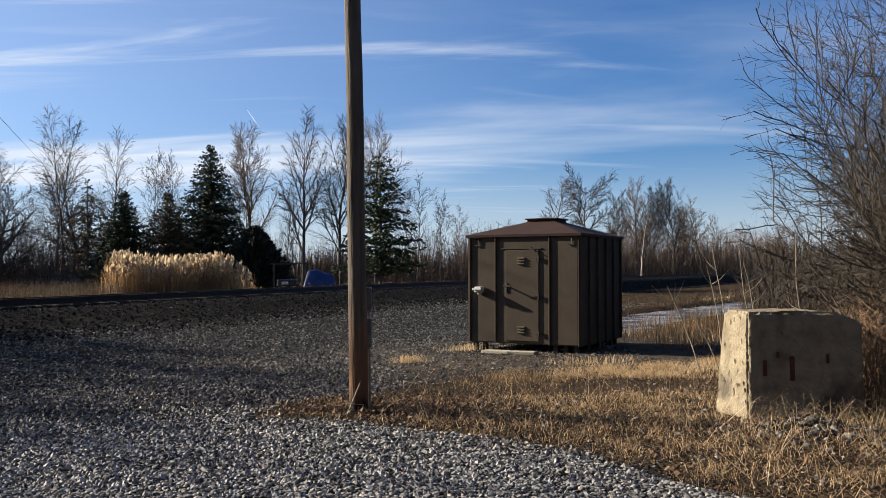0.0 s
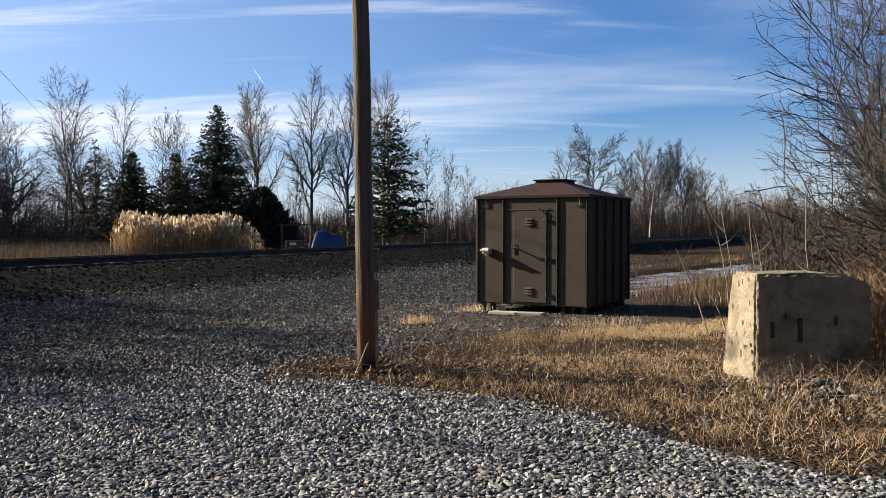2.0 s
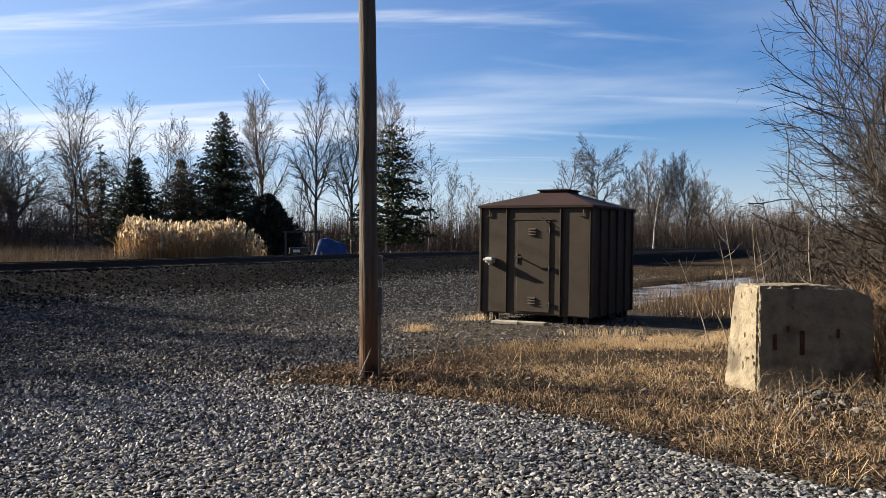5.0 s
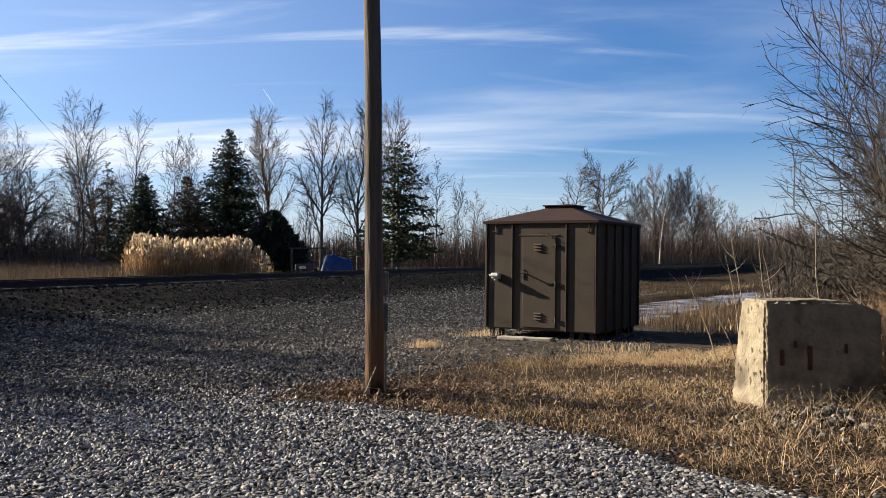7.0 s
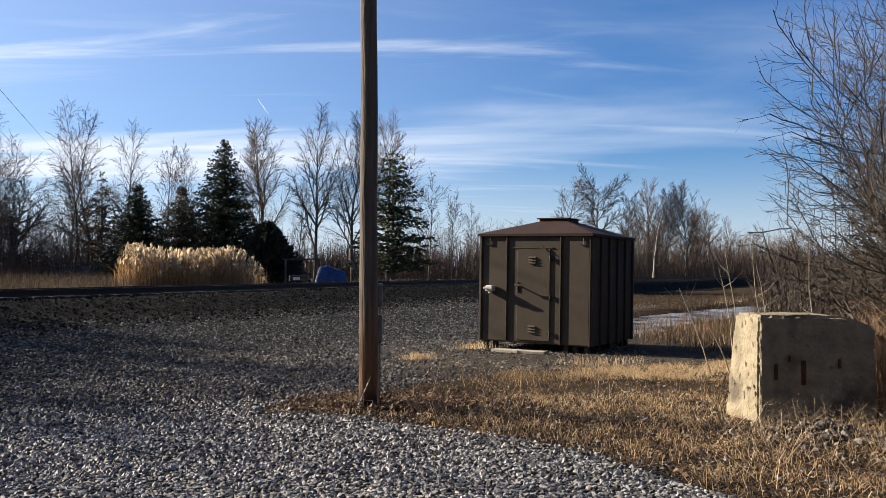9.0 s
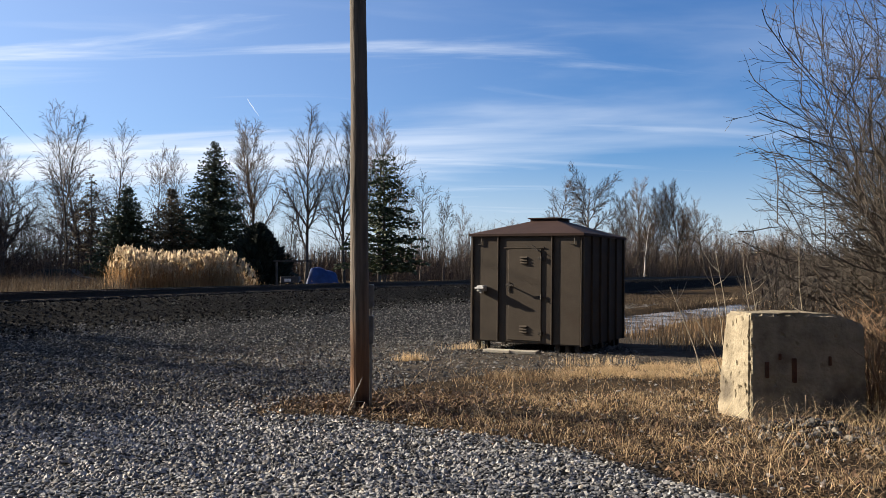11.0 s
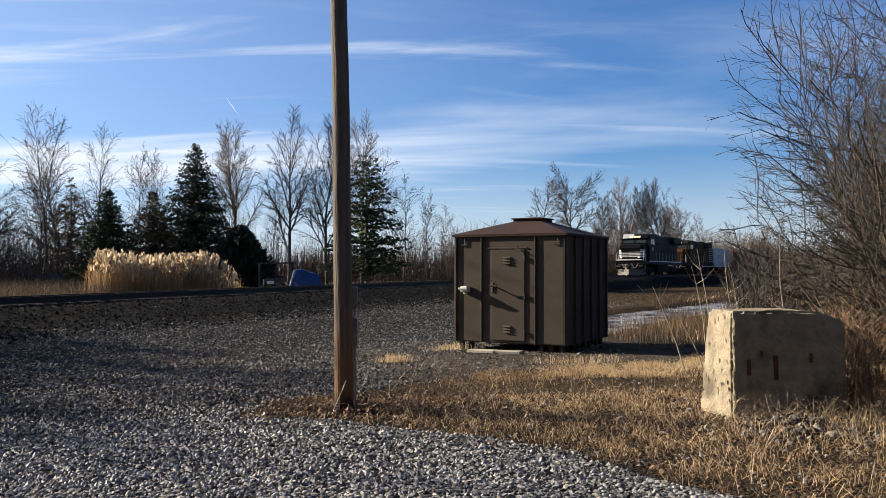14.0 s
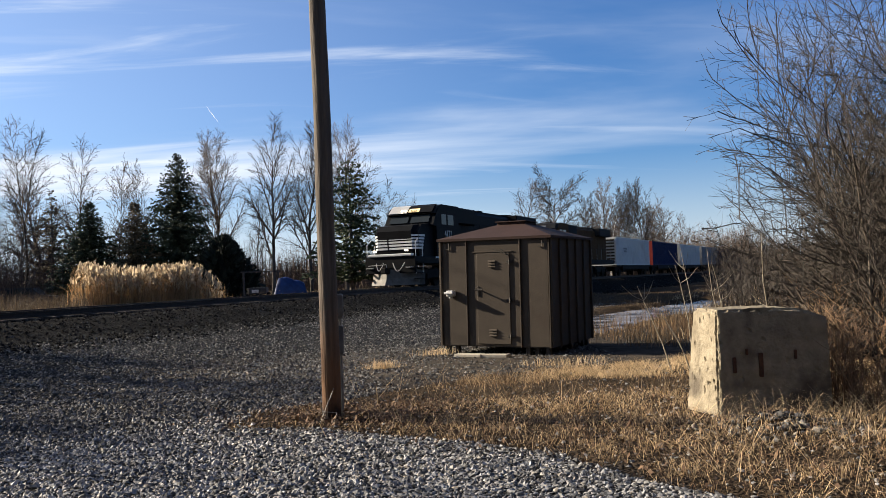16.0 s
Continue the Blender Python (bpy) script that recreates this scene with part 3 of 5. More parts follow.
def waves(x, y, seed):
    """Cheap rolling unevenness."""
    r = np.random.RandomState(seed)
    h = 0
    for k in (0.35, 0.8, 1.7, 3.6):
        for _ in range(3):
            a, p = r.uniform(0, 6.28), r.uniform(0, 6.28)
            h = h + np.sin((x * np.cos(a) + y * np.sin(a)) * k + p) / (k + 0.3)
    return h / 6


POND = ((4.3, 24.0), (6.4, 29.5), (9.9, 34.5), (17.2, 46.6))
POND_W = (1.2, 1.6, 1.8, 0.8)


def pond_depth(x, y):
    best = np.full(np.shape(x), 9.0)
    for i in range(3):
        (ax, ay), (bx, by) = POND[i], POND[i + 1]
        t = np.clip(((x - ax) * (bx - ax) + (y - ay) * (by - ay)) / ((bx - ax) ** 2 + (by - ay) ** 2), 0, 1)
        w = POND_W[i] + (POND_W[i + 1] - POND_W[i]) * t
        best = np.minimum(best, np.hypot(x - ax - t * (bx - ax), y - ay - t * (by - ay)) / w)
    return best


def height(x, y):
    x, y = np.asarray(x, float), np.asarray(y, float)
    s, off = line_coords(x, y)
    top = 1.23 - 0.0045 * np.clip(-s, 0, 60) - 0.24
    apron = 0.5 * (1 - smooth_np(4, 26, s)) + 0.02
    near = np.where(off < 3.7, apron + (top - apron) * (1 - np.clip((off - 1.75) / 1.95, 0, 1)), apron * (1 - smooth_np(3.7, 11, off)))
    far = 0.62 + (top - 0.62) * (1 - np.clip((-off - 1.75) / 1.6, 0, 1))
    h = np.where(off > 0, near, far)
    h = np.where(np.abs(off) < 1.75, top, h)
    rough = np.where(np.abs(off) < 3.7, 0.25, 1.0)
    h = h + waves(x, y, 3) * 0.055 * rough * smooth_np(3, 9, np.hypot(x, y))
    h = h - 0.42 * (1 - smooth_np(0.75, 1.35, pond_depth(x, y)))
    h = h + 0.14 * np.exp(-(((x - 3.55) / 0.5) ** 2 + ((y - 8.15) / 0.45) ** 2))
    h = h + 0.02 * np.exp(-(((x - 0.3) / 2.6) ** 2 + ((y - 10.6) / 1.3) ** 2))
    return h


def inside(poly, x, y):
    x, y = np.asarray(x, float), np.asarray(y, float)
    r = np.zeros(x.shape, bool)
    k = len(poly)
    for i in range(k):
        (ax, ay), (bx, by) = poly[i], poly[(i + 1) % k]
        hit = ((ay > y) != (by > y)) & (x < (bx - ax) * (y - ay) / (by - ay + 1e-12) + ax)
        r ^= hit
    return r


VERGE = ((-2.3, 9.6), (-1.1, 9.5), (-0.2, 8.5), (0.6, 7.8), (1.25, 7.3), (1.9, 6.2), (2.6, 5.2), (9, 3.5), (14, 14),
         (9, 17), (5.2, 15.2), (4.0, 14.4), (2.2, 13.9), (0.9, 13.2), (-0.2, 12.4), (-0.9, 11.5), (-1.9, 10.6))


def build_ground():
    xs = np.concatenate([-np.geomspace(3000, 40, 22), np.arange(-38, -16, 0.8), np.arange(-16, 14, 0.33), np.arange(14, 72, 0.75), np.geomspace(74, 3000, 22)])
    ys = np.concatenate([-np.geomspace(1500, 12, 14), np.arange(-10, 4, 1.0), np.arange(4, 30, 0.33), np.arange(30, 140, 0.8), np.geomspace(142, 4200, 26)])
    X, Y = np.meshgrid(xs, ys)
    Z = height(X, Y)
    nx, ny = len(xs), len(ys)
    i = np.arange(nx * ny).reshape(ny, nx)
    faces = np.stack([i[:-1, :-1], i[:-1, 1:], i[1:, 1:], i[1:, :-1]], -1).reshape(-1, 4)
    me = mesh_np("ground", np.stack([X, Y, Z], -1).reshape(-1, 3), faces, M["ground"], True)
    x, y = X.ravel(), Y.ravel()
    s, off = line_coords(x, y)
    wob = waves(x, y, 8)
    grass = inside(VERGE, x + wob * 0.5, y + waves(x, y, 9) * 0.5).astype(float)
    bank = smooth_np(4.6, 6.0, off + wob) * smooth_np(17, 21, y) * smooth_np(0.5, 3.5, x - 0.06 * y)
    side = smooth_np(6, 9, x + wob) * smooth_np(3, 12, y)
    dirt = np.clip((1 - smooth_np(3.0, 5.5, np.hypot((x - 1.2) / 1.5, (y - 14.5) / 1.2))) + 0.55 * bank, 0, 1)
    meadow = np.clip(smooth_np(-2.2, -4.0, off) + smooth_np(55, 75, np.abs(x)) + smooth_np(160, 260, y), 0, 1)
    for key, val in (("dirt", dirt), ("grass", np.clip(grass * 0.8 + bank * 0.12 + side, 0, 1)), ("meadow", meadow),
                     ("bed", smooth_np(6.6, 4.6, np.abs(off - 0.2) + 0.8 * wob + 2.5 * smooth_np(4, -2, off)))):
        a = me.attributes.new(key, "FLOAT", "POINT")
        a.data.foreach_set("value", val.astype(np.float32))
    return tagged(new("ground", me), "level gravel yard and dry winter verge running out to fields", "ground", kind="structure")


build_ground()

# stones
ICO = np.array([(0, 0, -1), (0.72, -0.53, -0.45), (-0.28, -0.85, -0.45), (-0.89, 0, -0.45), (-0.28, 0.85, -0.45), (0.72, 0.53, -0.45),
                (0.28, -0.85, 0.45), (-0.72, -0.53, 0.45), (-0.72, 0.53, 0.45), (0.28, 0.85, 0.45), (0.89, 0, 0.45), (0, 0, 1)])
ICO_F = np.array([(0, 1, 2), (1, 0, 5), (0, 2, 3), (0, 3, 4), (0, 4, 5), (1, 5, 10), (2, 1, 6), (3, 2, 7), (4, 3, 8), (5, 4, 9),
                  (1, 10, 6), (2, 6, 7), (3, 7, 8), (4, 8, 9), (5, 9, 10), (6, 10, 11), (7, 6, 11), (8, 7, 11), (9, 8, 11), (10, 9, 11)])
OCT = np.array([(1, 0, 0), (-1, 0, 0), (0, 1, 0), (0, -1, 0), (0, 0, 1), (0, 0, -0.7)], float)
OCT_F = np.array([(0, 2, 4), (2, 1, 4), (1, 3, 4), (3, 0, 4), (2, 0, 5), (1, 2, 5), (3, 1, 5), (0, 3, 5)])


def stones(x, y, lo, hi, seed, coarse=False, flat=0.5, lift=0.25):
    r = np.random.RandomState(seed)
    k = len(x)
    base, faces = (OCT, OCT_F) if coarse else (ICO, ICO_F)
    nv = len(base)
    size = lo + (hi - lo) * r.rand(k) ** 1.8
    v = base[None] * (1 + r.uniform(-0.42, 0.42, (k, nv, 1)))
    v = v * np.stack([size, size * r.uniform(0.55, 0.95, k), size * flat * r.uniform(0.6, 1.3, k)], -1)[:, None]
    tilt = r.normal(0, 0.35, k)[:, None]
    z = v[..., 2] * np.cos(tilt) + v[..., 0] * np.sin(tilt)
    x0 = v[..., 0] * np.cos(tilt) - v[..., 2] * np.sin(tilt)
    a = r.uniform(0, 6.283, k)[:, None]
    vx = x0 * np.cos(a) - v[..., 1] * np.sin(a)
    vy = x0 * np.sin(a) + v[..., 1] * np.cos(a)
    g = height(x, y) + size * lift * r.uniform(0.2, 1.2, k)
    verts = np.stack([vx + x[:, None], vy + y[:, None], z + g[:, None]], -1).reshape(-1, 3)
    f = (faces[None] + (np.arange(k) * nv)[:, None, None]).reshape(-1, 3)
    return verts, f


def wedge(count, d0, d1, seed, power=1.0, spread=0.64, left=1.0, right=1.0):
    """Points spread over the ground that the clip looks along, from d0 to d1 metres off."""
    r = np.random.RandomState(seed)
    d = d0 + (d1 - d0) * r.rand(count) ** power
    return r.uniform(-left, right, count) * spread * d, d


def build_gravel():
    r = np.random.RandomState(5)
    x, y = wedge(135000, 4.5, 14.0, 11, 1.0)
    edge = 10.2 + 2.2 * waves(x * 0.7, y * 0.7, 51) + 0.22 * x
    clear = ~inside(VERGE, x + waves(x, y, 21) * 0.4, y + waves(x, y, 22) * 0.4)
    keep = (clear & (r.rand(len(x)) > smooth_np(-1.1, 1.1, y - edge))) | (r.rand(len(x)) < 0.035)
    x, y = x[keep], y[keep]
    near = y < 6.5
    va, fa = stones(x[near], y[near], 0.008, 0.031, 31, False, 0.45)
    vb, fb = stones(x[~near], y[~near], 0.01, 0.036, 33, True, 0.55)
    xc, yc = r.uniform(-6, 5, 9000), r.uniform(-5, 5.2, 9000)
    rim = (yc < 4.6) | (np.abs(xc) > 0.6 * yc)
    vc, fc = stones(xc[rim], yc[rim], 0.014, 0.045, 34, True, 0.65)
    v1 = np.concatenate([va, vb, vc])
    f1 = np.concatenate([fa, fb + len(va), fc + len(va) + len(vb)])
    x2, y2 = wedge(150000, 8.5, 44, 12, 1.35)
    s, off = line_coords(x2, y2)
    edge = 10.2 + 2.2 * waves(x2 * 0.7, y2 * 0.7, 51) + 0.22 * x2
    keep = ~inside(VERGE, x2, y2) & (off > 4.4 + 2.0 * r.rand(len(x2)) + waves(x2, y2, 8)) & ((x2 < 3.8) | ((off < 11.5) & (y2 > 20))) & ((np.hypot((x2 - 1.6) / 1.3, y2 - 14.6) > 2.4 + 0.8 * waves(x2 * 2, y2 * 2, 14)) | (r.rand(len(x2)) < 0.25)) & (r.rand(len(x2)) < smooth_np(-1.1, 1.1, y2 - edge))
    v2, f2 = stones(x2[keep], y2[keep], 0.014, 0.042, 32, True, 0.7)
    tagged(new("yard_stone", mesh_np("yard_stone", v2, f2, M["grit"])), "finer dusty grey stone worn into the yard", "gravel", kind="stuff")
    me = mesh_np("gravel", v1, f1, M["gravel"])
    tagged(new("gravel", me), "loose grey crushed limestone gravel covering the yard", "gravel", kind="stuff")
    r = np.random.RandomState(41)
    k = 29000
    s = -38 + 118 * r.rand(k) ** 1.35
    off = r.uniform(0.3, 6.3, k)
    px, py = np.zeros(k), np.zeros(k)
    a = LINE_TURN + LINE_BEND * s
    px = LINE_X + (math.cos(LINE_TURN) - np.cos(a)) / LINE_BEND + np.cos(a) * off
    py = LINE_Y + (np.sin(a) - math.sin(LINE_TURN)) / LINE_BEND - np.sin(a) * off
    v, f = stones(px, py, 0.022, 0.056, 42, True, 0.75)
    tagged(new("ballast", mesh_np("ballast", v, f, M["ballast"])), "dark crushed stone ballast on the railway embankment, its slope's shade put into the colour", "ballast", kind="stuff")
    x, y = r.normal(3.6, 0.36, 560), r.normal(8.1, 0.3, 560)
    v, f = stones(x, y, 0.01, 0.042, 43, False, 0.7, 0.5)
    tagged(new("rubble", mesh_np("rubble", v, f, M["grit"])), "small heap of stones against the concrete block", "rubble", kind="stuff")


build_gravel()


# ---- the railway ----
def build_track():
    track = tagged(new("railway_track"), "single railway track of rusty rails on dark wooden sleepers", "track", kind="structure")
    prof = [(-0.07, 0), (0.07, 0), (0.07, 0.015), (0.012, 0.035), (0.012, 0.14), (0.036, 0.15), (0.036, 0.185), (-0.036, 0.185), (-0.036, 0.15), (-0.012, 0.14), (-0.012, 0.035), (-0.07, 0.015)]
    for gauge in (-0.755, 0.755):
        V, F = [], []
        k = len(prof)
        steps = list(range(-60, 421, 4))
        for s in steps:
            x, y, a = line_at(s)
            for px, pz in prof:
                o = gauge + px
                V.append((x + math.cos(a) * o, y - math.sin(a) * o, rail_top(s) - 0.185 + pz))
        for i in range(len(steps) - 1):
            for j in range(k):
                F.append((i * k + j, i * k + (j + 1) % k, (i + 1) * k + (j + 1) % k, (i + 1) * k + j))
        part("rail", (V, F), M["rail"], track, "rusty steel rail")
    b = box(-1.3, 1.3, -0.115, 0.115, -0.17, 0.0, 0.012)
    me = bpy.data.meshes.new("sleeper")
    b.to_mesh(me)
    b.free()
    me.materials.append(M["tie"])
    rng = random.Random(4)
    for i in range(290):
        s = -42 + i * 0.53
        x, y, a = line_at(s)
        ob = part("sleeper", me, None, track)
        ob.matrix_basis = pose(x, y, rail_top(s) - 0.19 + rng.uniform(-0.008, 0.008), 0, 0, -math.degrees(a) + rng.uniform(-0.8, 0.8))


build_track()

# pond
def build_pond():
    b = bmesh.new()
    left, right = [], []
    n = 40
    for i in range(n + 1):
        f = i / n * 3
        j = min(2, int(f))
        t = f - j
        (ax, ay), (bx, by) = POND[j], POND[j + 1]
        w = (POND_W[j] + (POND_W[j + 1] - POND_W[j]) * t) * 1.25
        x, y = ax + (bx - ax) * t, ay + (by - ay) * t
        left.append(b.verts.new((x - 0.9 * w, y + 0.42 * w, -0.16)))
        right.append(b.verts.new((x + 0.9 * w, y - 0.42 * w, -0.16)))
    for i in range(n):
        b.faces.new((left[i], right[i], right[i + 1], left[i + 1]))
    bmesh.ops.recalc_face_normals(b, faces=b.faces[:])
    ob = part("water", b, M["water"])
    tagged(ob, "shallow half-frozen water in the trackside ditch", "water", kind="structure")


build_pond()


# ---- the equipment shed ----
def build_shed():
    shed = tagged(new("equipment_shed"), "brown painted steel trackside equipment shed on short posts", "shed")
    W, D, Z0, Z1 = 1.2, 1.25, 0.2, 2.4
    part("body", box(-W, W, -D, D, Z0, Z1), M["shed"], shed, "dark brown painted steel walls")
    for name, x0, x1 in (("panel", -1.13, -0.58), ("panel", -0.5, 0.57), ("panel", 0.65, 1.17)):
        part(name, box(x0, x1, -D - 0.012, -D, Z0 + 0.02, Z1 - 0.05, 0.004), M["shed"], shed)
    for x in (-1.185, -0.595, 0.585, 1.19):
        part("rib", box(x - 0.012, x + 0.012, -D - (0.045 if x < 1 else 0.02), -D, Z0, Z1 - 0.03, 0.003), M["shed"], shed)
    for i in range(6):
        y = -D + 0.02 + i * 0.49
        part("rib", box(W, W + 0.045, y - 0.012, y + 0.03, Z0, Z1 - 0.03, 0.004), M["shed"], shed)
        part("rib", box(-W - 0.045, -W, y - 0.012, y + 0.03, Z0, Z1 - 0.03, 0.004), M["shed"], shed)
    for x in (-0.66, 0.53):
        part("rib", box(x - 0.012, x + 0.012, D, D + 0.045, Z0, Z1 - 0.03, 0.003), M["shed"], shed)
    # door with louvres, hinges, handle
    door = part("door", box(-0.36, 0.36, -D - 0.034, -D - 0.012, 0.26, 2.08, 0.006), M["shed"], shed, "plain brown steel door")
    for z in (1.8, 0.42):
        for k in range(3):
            v = prism([(0, 0), (0.035, 0.0), (0.006, 0.03)], -0.08, 0.08)
            bmesh.ops.transform(v, matrix=pose(-0.02, -D - 0.03, z + k * 0.055, 0, 0, -90), verts=v.verts[:])
            part("louvre", v, M["shed"], door)
    for z in (1.9, 1.14, 0.42):
        h = cyl((0.37, -D - 0.05, z - 0.05), (0.37, -D - 0.05, z + 0.05), 0.018, sides=8)
        box(0.3, 0.45, -D - 0.045, -D - 0.03, z - 0.025, z + 0.025, 0.004, 1, h)
        part("hinge", h, M["iron"], door)
    hd = cyl((-0.34, -D - 0.03, 1.36), (-0.34, -D - 0.14, 1.36), 0.016, sides=8)
    box(-0.36, -0.19, -D - 0.155, -D - 0.135, 1.335, 1.375, 0.006, 1, hd)
    box(-0.36, -0.32, -D - 0.05, -D - 0.03, 1.22, 1.42, 0.004, 1, hd)
    part("door_handle", hd, M["iron"], door)
    part("hook", rods([((0.0, -D - 0.02, 2.16), (0.3, -D - 0.05, 2.05)), ((0.15, -D - 0.02, 2.16), (0.35, -D - 0.05, 2.02))], 0.009), M["iron"], shed)
    part("drip_edge", box(-0.46, 0.42, -D - 0.03, -D - 0.012, 2.1, 2.125, 0.003), M["shed"], shed)
    for x in (-0.98, 1.06):
        part("lifting_lug", rods([((x, -D - 0.03, 2.31), (x, -D - 0.03, 2.18)), ((x, -D - 0.03, 2.18), (x - 0.08, -D - 0.03, 2.18)), ((x, -D, 2.31), (x, -D - 0.03, 2.31))], 0.011), M["iron"], shed)
    sg = box(-1.0, -0.85, -D - 0.19, -D - 0.02, 1.22, 1.34, 0.012)
    box(-1.02, -0.82, -D - 0.24, -D - 0.13, 1.27, 1.31, 0.006, 1, sg)
    box(-0.97, -0.92, -D - 0.12, -D - 0.02, 1.18, 1.23, 0.006, 1, sg)
    part("lock_box", sg, M["white"], shed, "small chipped white lock bracket")
    # hipped roof and vent
    e = 0.06
    b = bmesh.new()
    lo = [b.verts.new((sx * (W + e), sy * (D + e), Z1 - 0.05)) for sx, sy in ((-1, -1), (1, -1), (1, 1), (-1, 1))]
    md = [b.verts.new((sx * (W + e), sy * (D + e), Z1 + 0.0)) for sx, sy in ((-1, -1), (1, -1), (1, 1), (-1, 1))]
    hi = [b.verts.new((sx * 0.12, sy * 0.12, Z1 + 0.36)) for sx, sy in ((-1, -1), (1, -1), (1, 1), (-1, 1))]
    b.faces.new(lo[::-1])
    b.faces.new(hi)
    for i in range(4):
        j = (i + 1) % 4
        b.faces.new((lo[i], lo[j], md[j], md[i]))
        b.faces.new((md[i], md[j], hi[j], hi[i]))
    part("roof", b, M["shed_roof"], shed, "rusty red-brown hipped steel roof")
    v = box(-0.32, 0.32, -0.32, 0.32, Z1 + 0.25, Z1 + 0.345, 0.01)
    part("roof_vent", v, M["shed_roof"], shed, "flat brown roof vent cap")
    part("vent_lid", box(-0.355, 0.355, -0.355, 0.355, Z1 + 0.346, Z1 + 0.372, 0.006), M["shed_roof"], shed)
    part("skid", box(-W + 0.05, W - 0.05, -D + 0.6, -D + 0.73, Z0 - 0.06, Z0, 0.005), M["iron"], shed)
    part("skid", box(-W + 0.05, W - 0.05, D - 0.73, D - 0.6, Z0 - 0.06, Z0, 0.005), M["iron"], shed)
    for x, y in ((-1.1, -1.15), (-0.9, -1.12), (0.68, -1.15), (0.86, -1.1), (1.1, -1.15), (1.1, 0.1), (1.1, 0.85), (1.1, 1.15), (-1.1, 1.1), (0, 1.1), (-1.1, 0.1), (1.02, 0.98)):
        part("post", box(x - 0.045, x + 0.045, y - 0.045, y + 0.045, -0.16, Z0 - 0.001, 0.006), M["iron"], shed)
    shed.matrix_basis = pose(2.2, 17.83, 0, 0, 0.9, -30)
    for i, (x, y, a) in enumerate(((1.05, 16.62, -32), (1.52, 16.38, -26))):
        ob = part("stepping_board", box(-0.3, 0.3, -0.12, 0.12, -0.03, 0.035, 0.01), M["slab"])
        ob.matrix_basis = pose(x, y, float(height(x, y)) + 0.03, 0, 0, a)
        tagged(ob, "weathered pale board lying before the shed door", "board", "boards by the shed")


build_shed()


# ---- pole and block ----
def build_pole():
    pole = tagged(new("utility_pole"), "weathered round wooden utility pole in dry weeds", "pole")
    rng = random.Random(2)
    V, F = [], []
    pts, rad = [], []
    for i in range(46):
        z = -0.4 + i * 0.22
        pts.append(Vector((-1.045 - 0.0045 * max(0, z - 2) ** 1.35 + 0.004 * math.sin(z * 2.1), 10.12 + 0.003 * math.sin(z * 1.3), z)))
        rad.append(0.113 - 0.0032 * z + rng.uniform(-0.0012, 0.0012))
    tube(V, F, pts, rad, 22)
    V = [(x + rng.uniform(-1, 1) * 0.0016, y + rng.uniform(-1, 1) * 0.0016, z) for x, y, z in V]
    part("shaft", (V, F), M["pole"], pole, "grey weathered wood, brown towards the foot", True)
    for z0, z1, w in ((1.22, 1.5, 0.075), (0.78, 1.13, 0.07)):
        bx = part("meter_box", box(-0.985, -0.985 + w + 0.02, 10.19, 10.34, z0, z1, 0.01), M["box"], pole, "grey metal box")
        part("lid", box(-0.98, -0.975 + w + 0.02, 10.172, 10.19, z0 + 0.02, z1 - 0.02, 0.004), M["box"], bx)
    part("conduit", cyl((-0.93, 10.26, 0.0), (-0.93, 10.26, 1.25), 0.02, sides=8), M["box"], pole)
    pole.matrix_basis = pose(0.027, -0.26, -0.03)
    part("guy_wire", rods([((-1.17, 9.96, 0.02), (-1.0, 9.995, 0.42)), ((-1.14, 9.95, 0.16), (-0.97, 9.97, 0.14)), ((-0.97, 9.97, 0.14), (-1.02, 9.96, 0.0))], 0.0022), M["steel"], pole)


build_pole()


def build_block():
    b = box(0, 1.22, 0, 0.66, -0.12, 1.16)
    bmesh.ops.subdivide_edges(b, edges=b.edges[:], cuts=38, use_grid_fill=True)
    for v in b.verts:
        c = v.co
        t = (c.z + 0.12) / 1.28
        edge = sum(1 for q in (min(c.x, 1.22 - c.x), min(c.y, 0.66 - c.y), 1.16 - c.z) if q < 0.03)
        c.x += (-0.05 * c.y / 0.66 - (0.02 + 0.12 * c.y / 0.66) * (1 - t) if c.x < 0.6 else 0.03 * (1 - t)) * abs(c.x - 0.6) / 0.6
        if c.x > 0.55:
            c.z -= t * 0.13 * max(0, (c.x - 0.55) / 0.67) ** 3
        n1 = noise.noise(c * 5.0) * 0.012 + noise.noise(c * 17) * 0.006 + noise.noise(c * 40) * 0.003
        d = Vector((c.x - 0.6, c.y - 0.33, (c.z - 0.5) * 0.7)).normalized()
        c += d * n1
        if edge >= 2:
            c -= d * (0.015 + 0.06 * abs(noise.noise(c * 8)))
        pit = noise.noise(c * 19 + Vector((5, 2, 7)))
        if pit > 0.56:
            c -= d * min(0.03, (pit - 0.56) * 0.5)
    ob = part("concrete_block", b, M["concrete"])
    ob.matrix_basis = pose(3.26, 8.96, 0.0, 0, 0, -1)
    for x, z, h, w in ((0.17, 0.47, 0.17, 0.02), (0.46, 0.42, 0.26, 0.024), (0.31, 0.66, 0.07, 0.014), (0.84, 0.6, 0.1, 0.014)):
        part("reinforcing_bar", box(x - w, x + w, -0.022, 0.03, z, z + h, 0.006), M["rust"], ob, "short rusty bar end")
    tagged(ob, "weathered pitted concrete block with chipped edges in weeds", "concrete block")


build_block()


